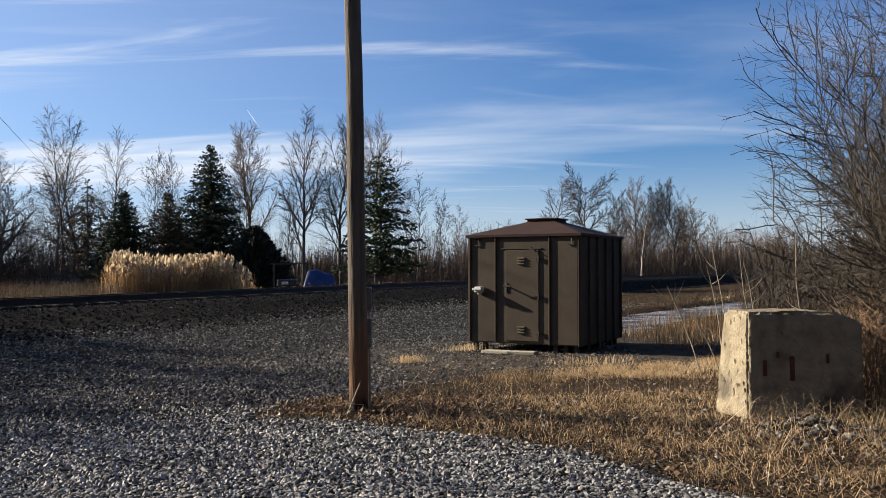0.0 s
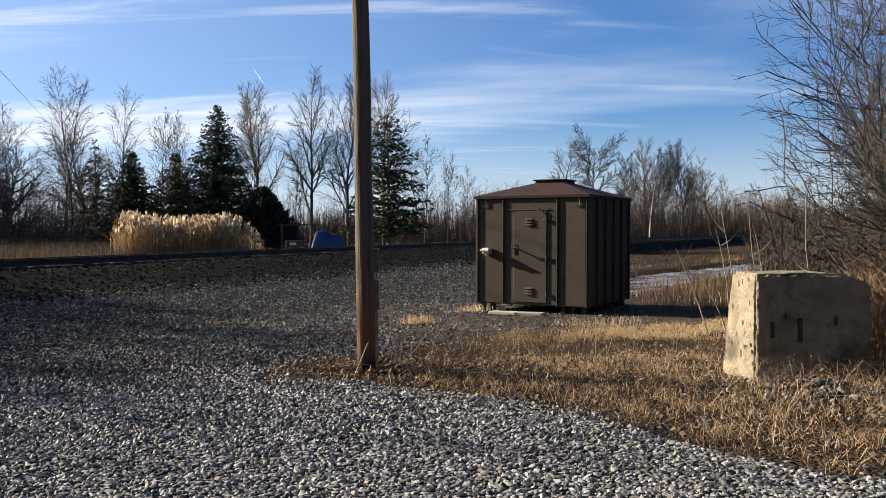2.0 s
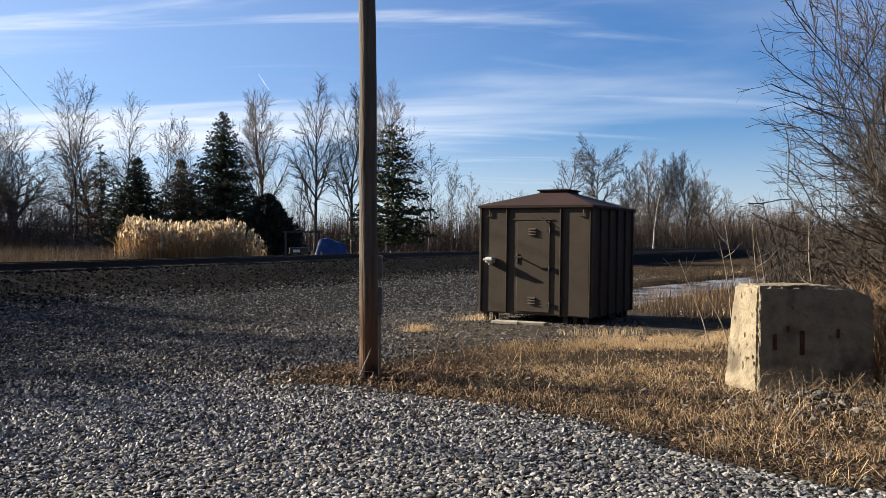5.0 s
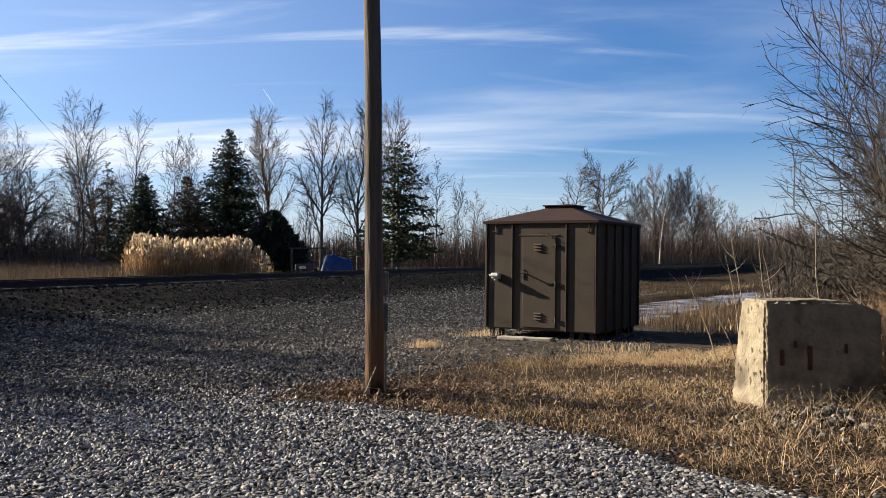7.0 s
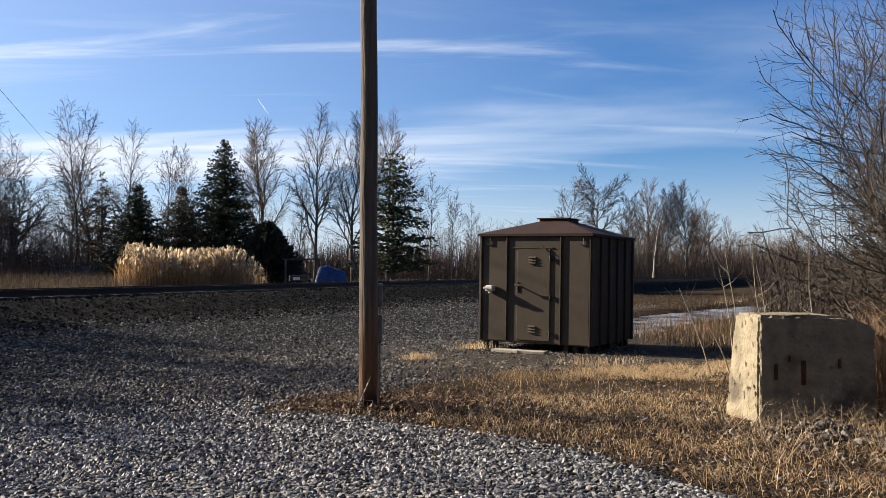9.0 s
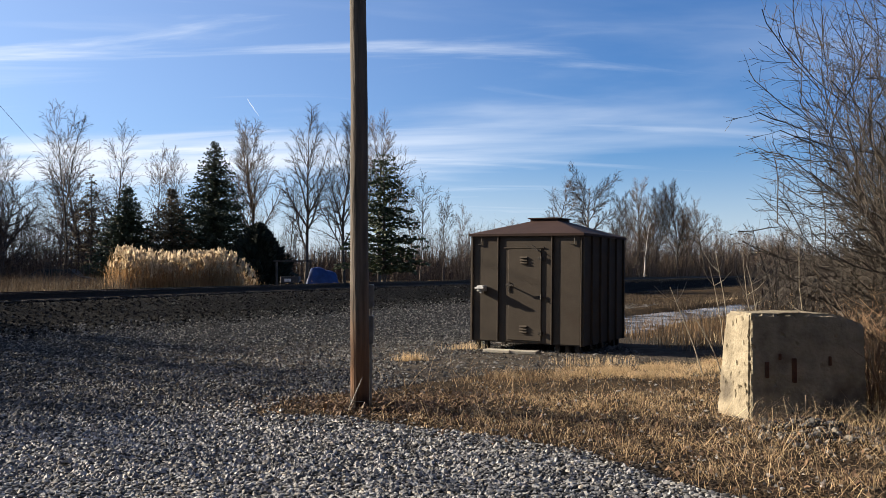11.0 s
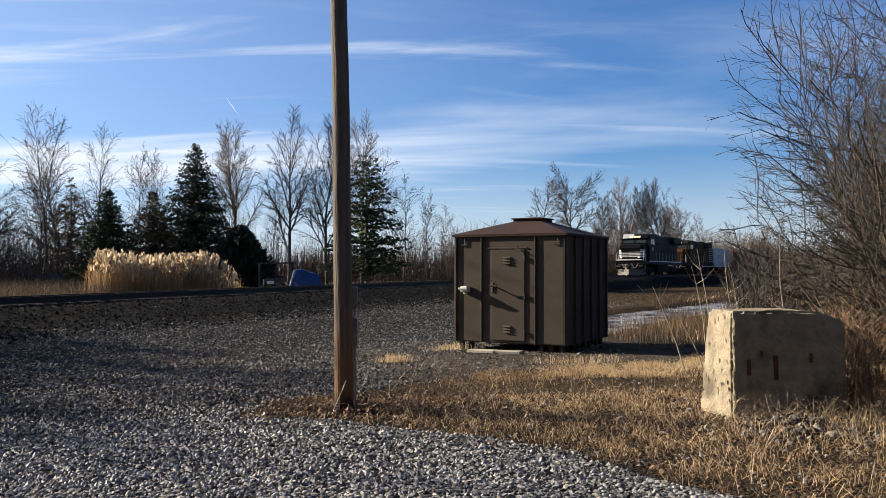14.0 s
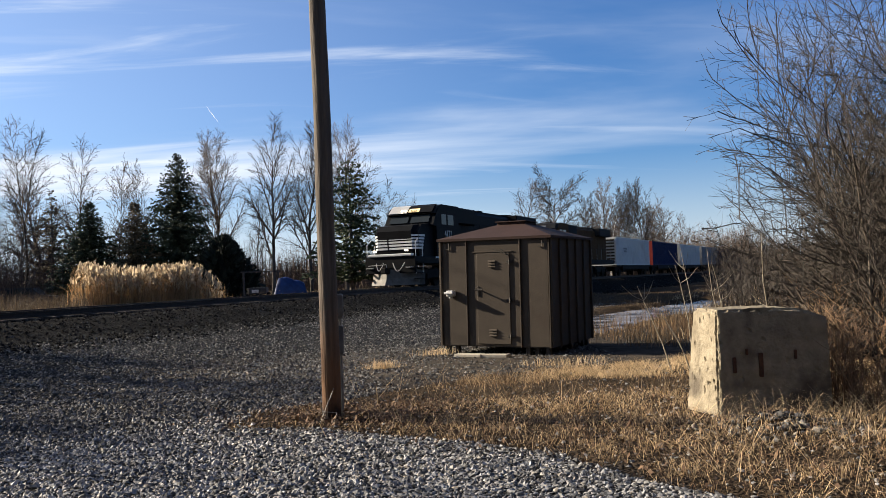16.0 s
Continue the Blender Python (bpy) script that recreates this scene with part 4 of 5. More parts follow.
# ---- grasses and reeds ----
def blades(x, y, z, tall, wide, lean, seed, bend=0.5):
    """Bent grass blades as thin tapering strips."""
    r = np.random.RandomState(seed)
    k = len(x)
    a = r.uniform(0, 6.283, k)
    ln = (np.abs(r.normal(0, lean, k)) + (0.5 if lean > 1 else 0.0)) * tall
    dx, dy = np.cos(a) * ln, np.sin(a) * ln
    b = r.uniform(0, 6.283, k)
    wx, wy = np.cos(b) * wide, np.sin(b) * wide
    p0 = np.stack([x, y, z - 0.02], -1)
    p1 = np.stack([x + dx * 0.35, y + dy * 0.35, z + tall * 0.62], -1)
    p2 = np.stack([x + dx, y + dy, z + tall * (1 - bend * r.rand(k) * np.minimum(1, ln / (tall + 1e-6)))], -1)
    w = np.stack([wx, wy, wx * 0], -1)
    v = np.stack([p0 - w, p0 + w, p1 + w * 0.7, p1 - w * 0.7, p2 + w * 0.12, p2 - w * 0.12], 1).reshape(-1, 3)
    i = (np.arange(k) * 6)[:, None]
    f = np.concatenate([i + np.array([[0, 1, 2, 3]]), i + np.array([[3, 2, 4, 5]])], 1).reshape(-1, 4)
    return v, f


def stuff(name, pieces, mat, label, category):
    V, F, o = [], [], 0
    for v, f in pieces:
        V.append(v)
        F.append(f + o)
        o += len(v)
    return tagged(new(name, mesh_np(name, np.concatenate(V), np.concatenate(F), M[mat])), label, category, kind="stuff")


def clumped(r, n, x0, x1, y0, y1, clumps, spread):
    cx, cy = r.uniform(x0, x1, clumps), r.uniform(y0, y1, clumps)
    i = r.randint(0, clumps, n)
    return cx[i] + r.normal(0, spread, n), cy[i] + r.normal(0, spread, n)


def build_grass():
    r = np.random.RandomState(71)
    x, y = clumped(r, 125000, -2.5, 8.5, 5.2, 15.2, 1500, 0.11)
    jx, jy = waves(x, y, 21) * 0.4, waves(x, y, 22) * 0.4
    keep = inside(VERGE, x + jx, y + jy) & ~((x > 3.1) & (x < 4.55) & (y > 8.85) & (y < 9.7))
    x, y = x[keep], y[keep]
    # Denser, taller and paler blades in bands by distance, browner ones between.
    band = y + 0.5 * waves(x, y, 30)
    rich = np.clip(smooth_np(12.0, 12.7, band) + 0.75 * smooth_np(9.0, 9.6, band) * (1 - smooth_np(10.4, 11.0, band)), 0, 1)
    rich = np.clip(np.maximum(rich, 0.25 * (1 - smooth_np(9.0, 9.6, band))) + 0.25 * smooth_np(4.3, 5.2, x), 0, 1)
    keep = r.rand(len(x)) < (0.3 + 0.7 * rich) * (1 - 0.55 * smooth_np(2.2, 3.0, x) * (1 - smooth_np(9.2, 10.0, y))) * np.clip(0.75 + 1.1 * waves(x * 1.7, y * 1.7, 36), 0.15, 1)
    x, y, rich = x[keep], y[keep], rich[keep]
    tall = r.uniform(0.025, 0.11, len(x)) * (0.7 + 0.6 * rich) * (1 + 0.4 * waves(x * 2, y * 2, 32))
    rich = rich * (0.25 + 0.75 * smooth_np(-0.5, 1.2, x - 0.45 * (y - 9.5)))
    gold = r.rand(len(x)) < 0.18 + 0.74 * rich
    z = height(x, y)
    stuff("dry_grass", [blades(x[gold], y[gold], z[gold], tall[gold], 0.0024, 1.15, 72, 0.8)], "dry", "straw-coloured matted winter grass along the gravel's edge", "grass")
    stuff("brown_weeds", [blades(x[~gold], y[~gold], z[~gold], tall[~gold] * 0.95, 0.0026, 1.1, 73, 0.8)], "brown_weed", "brown dead weeds among dry grass on the verge", "weeds")
    x, y = clumped(r, 10500, -1.0, 6.5, 5.4, 9.4, 330, 0.12)
    keep = inside(VERGE, x + waves(x, y, 21) * 0.4, y + waves(x, y, 22) * 0.4) & ~((x > 3.1) & (x < 4.55) & (y > 8.85))
    x, y = x[keep], y[keep]
    z, tall, g = height(x, y), r.uniform(0.04, 0.15, len(x)), r.rand(len(x)) < 0.5
    stuff("dry_grass", [blades(x[g], y[g], z[g], tall[g], 0.0022, 1.4, 172, 0.95)], "dry", "tangled straw at the gravel's edge", "grass")
    stuff("brown_weeds", [blades(x[~g], y[~g], z[~g], tall[~g], 0.0024, 1.4, 173, 0.95)], "leaf", "tangled rusty weeds at the gravel's edge", "weeds")
    # tall dead stalks before the block and shrubs
    x = np.concatenate([r.uniform(2.2, 6.5, 420), r.normal(4.4, 0.7, 260), r.uniform(-1, 5, 300)])
    y = np.concatenate([r.uniform(5.8, 9.2, 420), r.normal(8.3, 0.35, 260), r.uniform(8.5, 13.5, 300)])
    ok = ~((x > 3.1) & (x < 4.6) & (y > 8.85) & (y < 9.7))
    x, y = x[ok], y[ok]
    stuff("dead_stalks", [blades(x, y, height(x, y), r.uniform(0.08, 0.42, len(x)), 0.0022, 1.3, 74, 1.0)], "dry", "bent dead stalks around the concrete block", "stalks")
    # leaves round the pole and on the verge
    n = 5200
    x = np.concatenate([r.normal(-0.75, 0.75, 2600), r.uniform(-0.5, 6.5, n - 2600)])
    y = np.concatenate([r.normal(10.0, 0.42, 2600), r.uniform(6.0, 11.0, n - 2600)])
    k = inside(VERGE, x, y) | (np.arange(n) < 1800)
    x, y = x[k], y[k]
    n = len(x)
    s = r.uniform(0.012, 0.028, n)
    a, tx, ty = r.uniform(0, 6.28, n), r.normal(0, 0.6, n), r.normal(0, 0.6, n)
    c = np.stack([x, y, height(x, y) + r.uniform(0.01, 0.09, n)], -1)
    u = np.stack([np.cos(a), np.sin(a), tx], -1) * s[:, None]
    w = np.stack([-np.sin(a), np.cos(a), ty], -1) * s[:, None] * 0.6
    v = np.stack([c - u, c + w * 0.9, c + u, c - w], 1).reshape(-1, 3)
    stuff("fallen_leaves", [(v, np.arange(4 * n).reshape(-1, 4))], "leaf", "brown fallen leaves caught round the pole's foot", "leaves")
    # small tufts on the gravel behind the pole and before the shed
    for tx, ty, num, sp in ((-0.62, 15.2, 240, 0.15), (0.42, 17.3, 200, 0.22), (2.6, 14.6, 160, 0.4)):
        x, y = r.normal(tx, sp, num), r.normal(ty, sp * 0.5, num)
        stuff("grass_tuft", [blades(x, y, height(x, y), r.uniform(0.05, 0.2, num), 0.004, 0.8, 76 + num)], "dry", "small tuft of pale dry grass in the gravel", "grass")
    # ditch banks: rough weeds round the water and up to the embankment
    n = 22000
    x, y = clumped(r, n, 2.5, 26, 17.5, 62, 700, 0.4)
    s, off = line_coords(x, y)
    keep = (off > 4.2) & (pond_depth(x, y) > 0.9) & (x > 3.6 + (y - 17) * 0.12) & (np.hypot(x - 2.2, y - 17.83) > 1.9)
    x, y, off = x[keep], y[keep], off[keep]
    tall = r.uniform(0.08, 0.42, len(x)) * np.where(off < 12, 0.42, 1.0)
    stuff("ditch_weeds", [blades(x, y, height(x, y), tall, 0.006, 0.5, 81)], "bank_weed", "rough brown weeds along the trackside ditch", "weeds")
    g = (r.rand(len(x)) < 0.2) & (off > 13)
    stuff("ditch_grass", [blades(x[g] + 0.2, y[g], height(x[g] + 0.2, y[g]), tall[g] * 0.9, 0.006, 0.6, 82)], "dry", "pale dry grass along the ditch water", "grass")
    k = 1700
    x, y = r.uniform(4.4, 9.0, k), r.uniform(17.0, 25.0, k)
    ok = (pond_depth(x, y) > 0.95) & (np.hypot(x - 2.2, y - 17.83) > 2.1)
    x, y = x[ok], y[ok]
    stuff("ditch_weeds", [blades(x, y, height(x, y), r.uniform(0.2, 0.75, len(x)), 0.004, 0.45, 85)], "brown_weed", "thin standing weeds by the ditch water", "weeds")
    # meadow strip behind the track
    n = 12000
    s = -36 + 150 * r.rand(n) ** 1.3
    off = -r.uniform(2.6, 15, n) ** 1.0
    a = LINE_TURN + LINE_BEND * s
    x = LINE_X + (math.cos(LINE_TURN) - np.cos(a)) / LINE_BEND + np.cos(a) * off
    y = LINE_Y + (np.sin(a) - math.sin(LINE_TURN)) / LINE_BEND - np.sin(a) * off
    k = 5200
    by = r.uniform(29, 47, k)
    bx = -by * r.uniform(0.385, 0.58, k)
    stuff("tall_weeds", [blades(bx, by, height(bx, by), r.uniform(0.25, 1.15, k), 0.007, 0.6, 84)], "bank_weed", "tall brown weeds behind the railway", "weeds")
    pick = r.rand(n)
    z, tall = height(x, y), r.uniform(0.06, 0.5, n) * (1 + 0.8 * waves(x * 1.5, y * 1.5, 61))
    for lo, hi, mat, label in ((0, 0.4, "dry", "pale dry grass behind the railway"), (0.4, 0.75, "bank_weed", "grey-brown dead weeds behind the railway"), (0.75, 1, "brown_weed", "rusty brown weeds behind the railway")):
        g = (pick >= lo) & (pick < hi)
        stuff("meadow_grass", [blades(x[g], y[g], z[g], tall[g], 0.007, 1.2, 83 + int(lo * 100))], mat, label, "grass")


build_grass()


def build_reeds():
    """Stand of plumed reeds behind the track: stalks, leaves and seed plumes."""
    r = np.random.RandomState(91)
    n = 1900
    t = r.rand(n)
    t = np.where((t > 0.82) & (r.rand(n) < 0.6), t * 0.8, t)
    x = -15.75 + 5.9 * t + r.normal(0, 0.14, n)
    y = 38.6 + 2.6 * t + r.uniform(0, 2.4, n)
    z = height(x, y)
    top = 2.9 - 0.18 * smooth_np(0, 0.25, t) - 0.12 * t - 0.62 * smooth_np(0.72, 1.0, t) + 0.3 * waves(x * 3.5, y * 3, 5) - 0.95 * r.rand(n) ** 1.4 + 0.1
    tall = np.maximum(0.6, top - z - 0.1)
    stand = tagged(new("reed_bed"), "tall tan plumed reeds in a dense stand behind the track", "reeds", kind="stuff")
    v, f = blades(x, y, z, tall, 0.01, 0.13, 92, 0.1)
    v2, f2 = blades(x + r.normal(0, 0.1, n), y, z + tall * 0.1, tall * 0.65, 0.014, 0.3, 93, 0.5)
    me = mesh_np("stalks", np.concatenate([v, v2]), np.concatenate([f, f2 + len(v)]), M["reed"])
    st = new("stalks", me)
    st.parent = stand
    m = r.rand(n) < 0.3
    px, py, pz = x[m], y[m], (z + tall)[m]
    V, F = [], []
    o = 0
    for k in range(7):
        q = r.uniform(-0.26, 0.14, len(px))
        cx, cy, cz = px + r.normal(0, 0.035, len(px)) + 0.04 * k / 7, py + r.normal(0, 0.03, len(px)), pz + q
        a = r.uniform(0, 6.28, len(px))
        s = r.uniform(0.08, 0.16, len(px)) * (1 - np.abs(q) * 2.6)
        u = np.stack([np.cos(a) * s * 0.55, np.sin(a) * s * 0.55, s * 0.2], -1)
        w = np.stack([r.normal(0, 0.3, len(px)) * s, r.normal(0, 0.3, len(px)) * s, s * 1.2], -1)
        c = np.stack([cx, cy, cz], -1)
        V.append(np.stack([c - w, c + u, c + w, c - u], 1).reshape(-1, 3))
        F.append(np.arange(4 * len(px)).reshape(-1, 4) + o)
        o += 4 * len(px)
    pl = new("plumes", mesh_np("plumes", np.concatenate(V), np.concatenate(F), M["plume"]))
    pl.parent = stand


build_reeds()


# ---- trees ----
def z_at(x, y):
    return float(height(x, y))


conifer(5, 10.7, 8.6, "needle", "spruce_tree", "tall dark green spruce with a pointed top", 40, 14, 0.03, -0.2, spray=0.27, power=0.8).matrix_basis = pose(-16.7, 60, 0.6, 0, 0, 20)
conifer(6, 7.3, 7.0, "needle", "spruce_tree", "smaller dark green spruce behind the reeds", 32, 13, 0.04, -0.2, spray=0.27).matrix_basis = pose(-22.2, 58, 0.6, 0, 0, 80)
conifer(7, 7.2, 6.4, "brown_needle", "spruce_tree", "thin browning spruce behind the reeds", 32, 12, 0.1, -0.2, spray=0.25).matrix_basis = pose(-19.3, 58.5, 0.6, 0, 0, 140)
conifer(8, 10.9, 7.2, "pine", "pine_tree", "open layered pine with pale trunk", 19, 12, 0.3, 0.16, 0.1, 0.36, 0.55, 0.5, 0.08).matrix_basis = pose(-4.9, 66, 0.6, 0, 0, 10)
conifer(9, 8.3, 4.6, "brown_needle", "spruce_tree", "half-bare brown conifer among leafless trees", 20, 8, 0.4, 0.0, 0.1, 0.26).matrix_basis = pose(-25.6, 60, 0.6, 0, 0, 0)


def build_cedar():
    rng = random.Random(12)
    bush = tagged(new("evergreen_bush"), "very dark rounded evergreen bush beside the spruce", "bush")
    V, F = [], []
    tube(V, F, [Vector((0, 0, -0.2)), Vector((0, 0, 2.6))], [0.12, 0.04], 6)
    part("trunk", (V, F), M["bark"], bush)
    V, F = [], []
    for _ in range(5200):
        u = rng.uniform(0, 6.283)
        h = rng.random() ** 0.8
        rad = 2.05 * (1 - h ** 1.7) ** 0.7 * rng.uniform(0.6, 1.1) * (1 + 0.16 * math.sin(3 * u + 5 * h) + 0.1 * math.sin(7 * u - 9 * h))
        p = Vector((math.cos(u) * rad, math.sin(u) * rad, 0.1 + 4.2 * h))
        d = Vector((math.cos(u) + rng.gauss(0, 0.4), math.sin(u) + rng.gauss(0, 0.4), 0.9 + rng.gauss(0, 0.4))).normalized()
        w = d.cross(Vector((rng.gauss(0, 1), rng.gauss(0, 1), rng.gauss(0, 1)))).normalized()
        sl = rng.uniform(0.12, 0.4)
        o = len(V)
        V += [tuple(p - d * sl * 0.4), tuple(p + w * sl * 0.4), tuple(p + d * sl), tuple(p - w * sl * 0.4)]
        F.append((o, o + 1, o + 2, o + 3))
    part("crown", (V, F), M["cedar"], bush)
    bush.matrix_basis = pose(-12.6, 56, 0.6)


build_cedar()

UP1 = bare_tree(21, 14.4, 0.2, UP_TREE)
UP2 = bare_tree(22, 14.2, 0.18, UP_TREE)
RND1 = bare_tree(23, 8.2, 0.24, ROUND_TREE, label="dark spreading leafless tree beyond the railway")
RND2 = bare_tree(24, 13.0, 0.24, FAN_TREE, label="broad-crowned leafless tree on the skyline")
TH1 = bare_tree(25, 12.5, 0.11, THIN_TREE, label="slender leafless tree in the winter wood")
TH2 = bare_tree(26, 10.0, 0.09, THIN_TREE, label="slender leafless tree in the winter wood")
UP1.matrix_basis = pose(-12.6, 75, 0.6)
UP2.matrix_basis = pose(-18.2, 78, 0.6, 0, 0, 40)
RND1.matrix_basis = pose(-32.5, 57, 0.6)
RND2.matrix_basis = pose(15.0, 120, 0.6)
TH1.matrix_basis = pose(-28.6, 62, 0.6)
TH2.matrix_basis = pose(-2.6, 85, 0.6)


def scaled(x, y, turn, s, sz=None):
    return pose(x, y, 0.58, 0, 0, turn) @ Matrix.Diagonal((s, s, sz or s, 1))


for src, x, y, turn, s in ((UP2, -9.3, 76, 150, 1.02), (UP1, -6.4, 80, 210, 1.0), (TH1, -29.6, 76, 30, 1.12), (TH2, -26.2, 75, 70, 1.1), (TH1, -24.3, 79, 120, 0.95),
                           (RND1, -29.6, 55, 130, 0.85), (RND1, -27.4, 64, 220, 1.05), (TH1, -27.9, 60.5, 200, 0.98), (RND1, -38, 60, 300, 1.0), (RND1, -36, 54, 210, 0.9), (RND1, -28.5, 51.5, 330, 0.7), (TH1, -33.5, 58, 15, 0.95), (RND1, -25.5, 66, 190, 0.9), (TH2, -35.5, 66, 10, 1.05),
                           (TH2, -0.3, 88, 90, 0.85), (TH1, -3.8, 92, 160, 0.85), (TH2, 2.2, 95, 200, 0.8), (TH1, -15.2, 83, 10, 0.8), (TH2, -21.5, 86, 250, 0.9),
                           (RND2, 20.9, 121, 100, 1.12), (UP1, 30.4, 130, 20, 0.98), (UP2, 36.3, 131, 300, 1.02), (UP2, 33.4, 134, 100, 0.95), (UP1, 26.3, 128, 250, 0.82),
                           (RND2, 42.5, 136, 200, 0.85), (UP1, 40.6, 138, 60, 0.72), (TH1, 47.5, 142, 60, 0.8), (TH2, 53, 146, 190, 0.85), (RND1, 58, 148, 30, 1.0), (TH1, 64, 152, 300, 0.8),
                           (TH1, -40, 70, 50, 1.0), (RND1, -44, 64, 70, 1.0), (TH2, -46, 72, 350, 1.1), (TH1, 9.5, 112, 30, 0.62), (TH2, 23.8, 118, 80, 0.75)):
    copy_thing(src, scaled(x, y, turn, s))

birch = bare_tree(31, 9.2, 0.1, THIN_TREE, ("birch", "twig"), "pale-barked birch standing out of the brush")
birch.matrix_basis = pose(25.2, 106, 0.6)


def build_brush():
    """Thickets of thin bare stems under and between the trees."""
    rng = random.Random(55)

    def thicket(name, spots, lo, hi, thick, label, mat):
        V, F = [], []
        for x, y in spots:
            h = rng.uniform(lo, hi)
            z0 = z_at(x, y)
            d = Vector((rng.gauss(0, 0.16), rng.gauss(0, 0.16), 1)).normalized()
            p = [Vector((x, y, z0 - 0.1))]
            for i in range(3):
                d = (d + Vector((rng.gauss(0, 0.1), rng.gauss(0, 0.1), 0.05))).normalized()
                p.append(p[-1] + d * h / 3)
            tube(V, F, p, [thick, thick * 0.8, thick * 0.6, thick * 0.3], 3)
            for j in range(10):
                f = rng.uniform(0.3, 2.95)
                i = int(f)
                q = p[i].lerp(p[i + 1], f - i)
                u = Vector((rng.gauss(0, 1), rng.gauss(0, 1), rng.uniform(0.3, 1.4))).normalized()
                ln = h * rng.uniform(0.1, 0.32)
                tube(V, F, [q, q + u * ln * 0.5, q + u * ln + Vector((0, 0, 0.1 * ln))], [thick * 0.55, thick * 0.45, thick * 0.25], 2)
        tagged(new(name, mesh_of(name, V, F, M[mat])), label, "brush", kind="stuff")

    spots = []
    for _ in range(2600):
        t = rng.random()
        spots.append((-48 + 58 * t + rng.gauss(0, 1), 66 + 34 * t ** 1.5 + rng.uniform(-3, 16)))
    thicket("far_brush", spots, 1.8, 6.2, 0.022, "dense grey-brown leafless brush behind the railway", "twig")
    spots = []
    for _ in range(2600):
        t = rng.random()
        spots.append((2 + 68 * t, 104 + 48 * t + rng.uniform(0, 22)))
    thicket("far_brush", spots, 3.0, 8.5, 0.04, "dense grey-brown leafless wood along the far track", "far_twig")
    spots = [(rng.uniform(-44, -23), rng.uniform(49, 64)) for _ in range(900)]
    thicket("far_brush", spots, 1.5, 5.5, 0.022, "tangled bare brush under dark trees", "twig")
    spots = [(rng.uniform(7, 32), rng.uniform(18, 50)) for _ in range(2600)]
    spots = [(x, y) for x, y in spots if x > 4.8 + (y - 12) * 0.34 and line_coords(np.array(x), np.array(y))[1] > 5 and pond_depth(np.array(x), np.array(y)) > 1.25]
    thicket("thicket", spots, 0.8, 3.2, 0.011, "brown tangled thicket beside the ditch", "shrub_twig")
    spots = [(rng.uniform(5.0, 8.5), rng.uniform(9.2, 12.0)) for _ in range(260)]
    thicket("thicket", spots, 0.5, 1.6, 0.006, "dense reddish-brown thicket beside the concrete block", "brown_weed")
    spots = [(4.62 + abs(rng.gauss(0, 0.3)), rng.uniform(8.7, 10.0)) for _ in range(150)]
    thicket("thicket", spots, 0.4, 1.25, 0.005, "dark tangled weeds crowding the end of the concrete block", "leaf")


build_brush()


# ---- shrubs on the near bank ----
SHRUB = [dict(seg=9, wob=0.07, up=0.035, sides=6, taper=0.9),
         dict(num=14, lo=0.1, ang=46, len=0.48, rad=0.44, seg=7, wob=0.1, up=0.05, sides=4, fall=0.5, min=0.006),
         dict(num=10, lo=0.08, ang=42, len=0.46, rad=0.5, seg=3, wob=0.12, up=0.06, sides=3, fall=0.35, min=0.003, ref=1.3),
         dict(num=8, lo=0.08, ang=38, len=0.52, rad=0.6, seg=2, wob=0.14, up=0.07, sides=2, fall=0.3, min=0.002, ref=0.5)]


def build_shrub(seed, x, y, stems, tall, toward, label):
    rng = random.Random(seed)
    shrub = tagged(new("leafless_shrub"), label, "shrub", "shrubs on the verge")
    out = [([], []) for _ in SHRUB]
    for i in range(stems):
        V, F = out[0]
        d = Vector((toward + rng.gauss(0, 0.32), rng.gauss(0, 0.25), 1))
        own = [([], []) for _ in SHRUB]
        grow(rng, own, Vector((rng.gauss(0, 0.22), rng.gauss(0, 0.22), -0.1)), d, tall * rng.uniform(0.65, 1.1), rng.uniform(0.02, 0.042), 0, SHRUB)
        part("stem", own[0], M["shrub_bark"], shrub, smooth=True)
        for (v, f), (V, F) in zip(own[1:], out[1:]):
            o = len(V)
            V += v
            F += [tuple(j + o for j in q) for q in f]
    V, F = [], []
    for v, f in out[1:]:
        o = len(V)
        V += v
        F += [tuple(j + o for j in q) for q in f]
    part("crown", (V, F), M["shrub_twig"], shrub)
    shrub.matrix_basis = pose(x, y, z_at(x, y))
    return shrub


SHRUBS = {}
for seed, x, y, stems, tall, toward in ((61, 6.75, 10.9, 6, 5.4, -0.06), (62, 8.4, 12.4, 6, 6.0, -0.02), (63, 9.4, 15.0, 7, 5.6, -0.05), (64, 5.9, 9.9, 6, 2.6, -0.1),
                                        (65, 11.2, 18.5, 7, 5.4, -0.05), (66, 9.6, 13.4, 7, 6.5, 0.02), (67, 7.6, 10.8, 5, 6.4, -0.03), (68, 7.1, 11.8, 7, 3.9, -0.32)):
    SHRUBS[seed] = build_shrub(seed, x, y, stems, tall, toward, "large many-stemmed leafless shrub with arching grey-brown twigs")
for seed, x, y, turn, s in ((68, 7.55, 10.5, 12, 1.35), (68, 8.4, 13.6, -14, 1.5), (68, 8.1, 12.0, 25, 1.5), (64, 6.9, 10.2, 30, 1.3), (68, 11.0, 16.5, 5, 1.5), (64, 7.8, 14.5, 200, 1.3)):
    copy_thing(SHRUBS[seed], pose(x, y, z_at(x, y), 0, 0, turn) @ Matrix.Scale(s, 4))


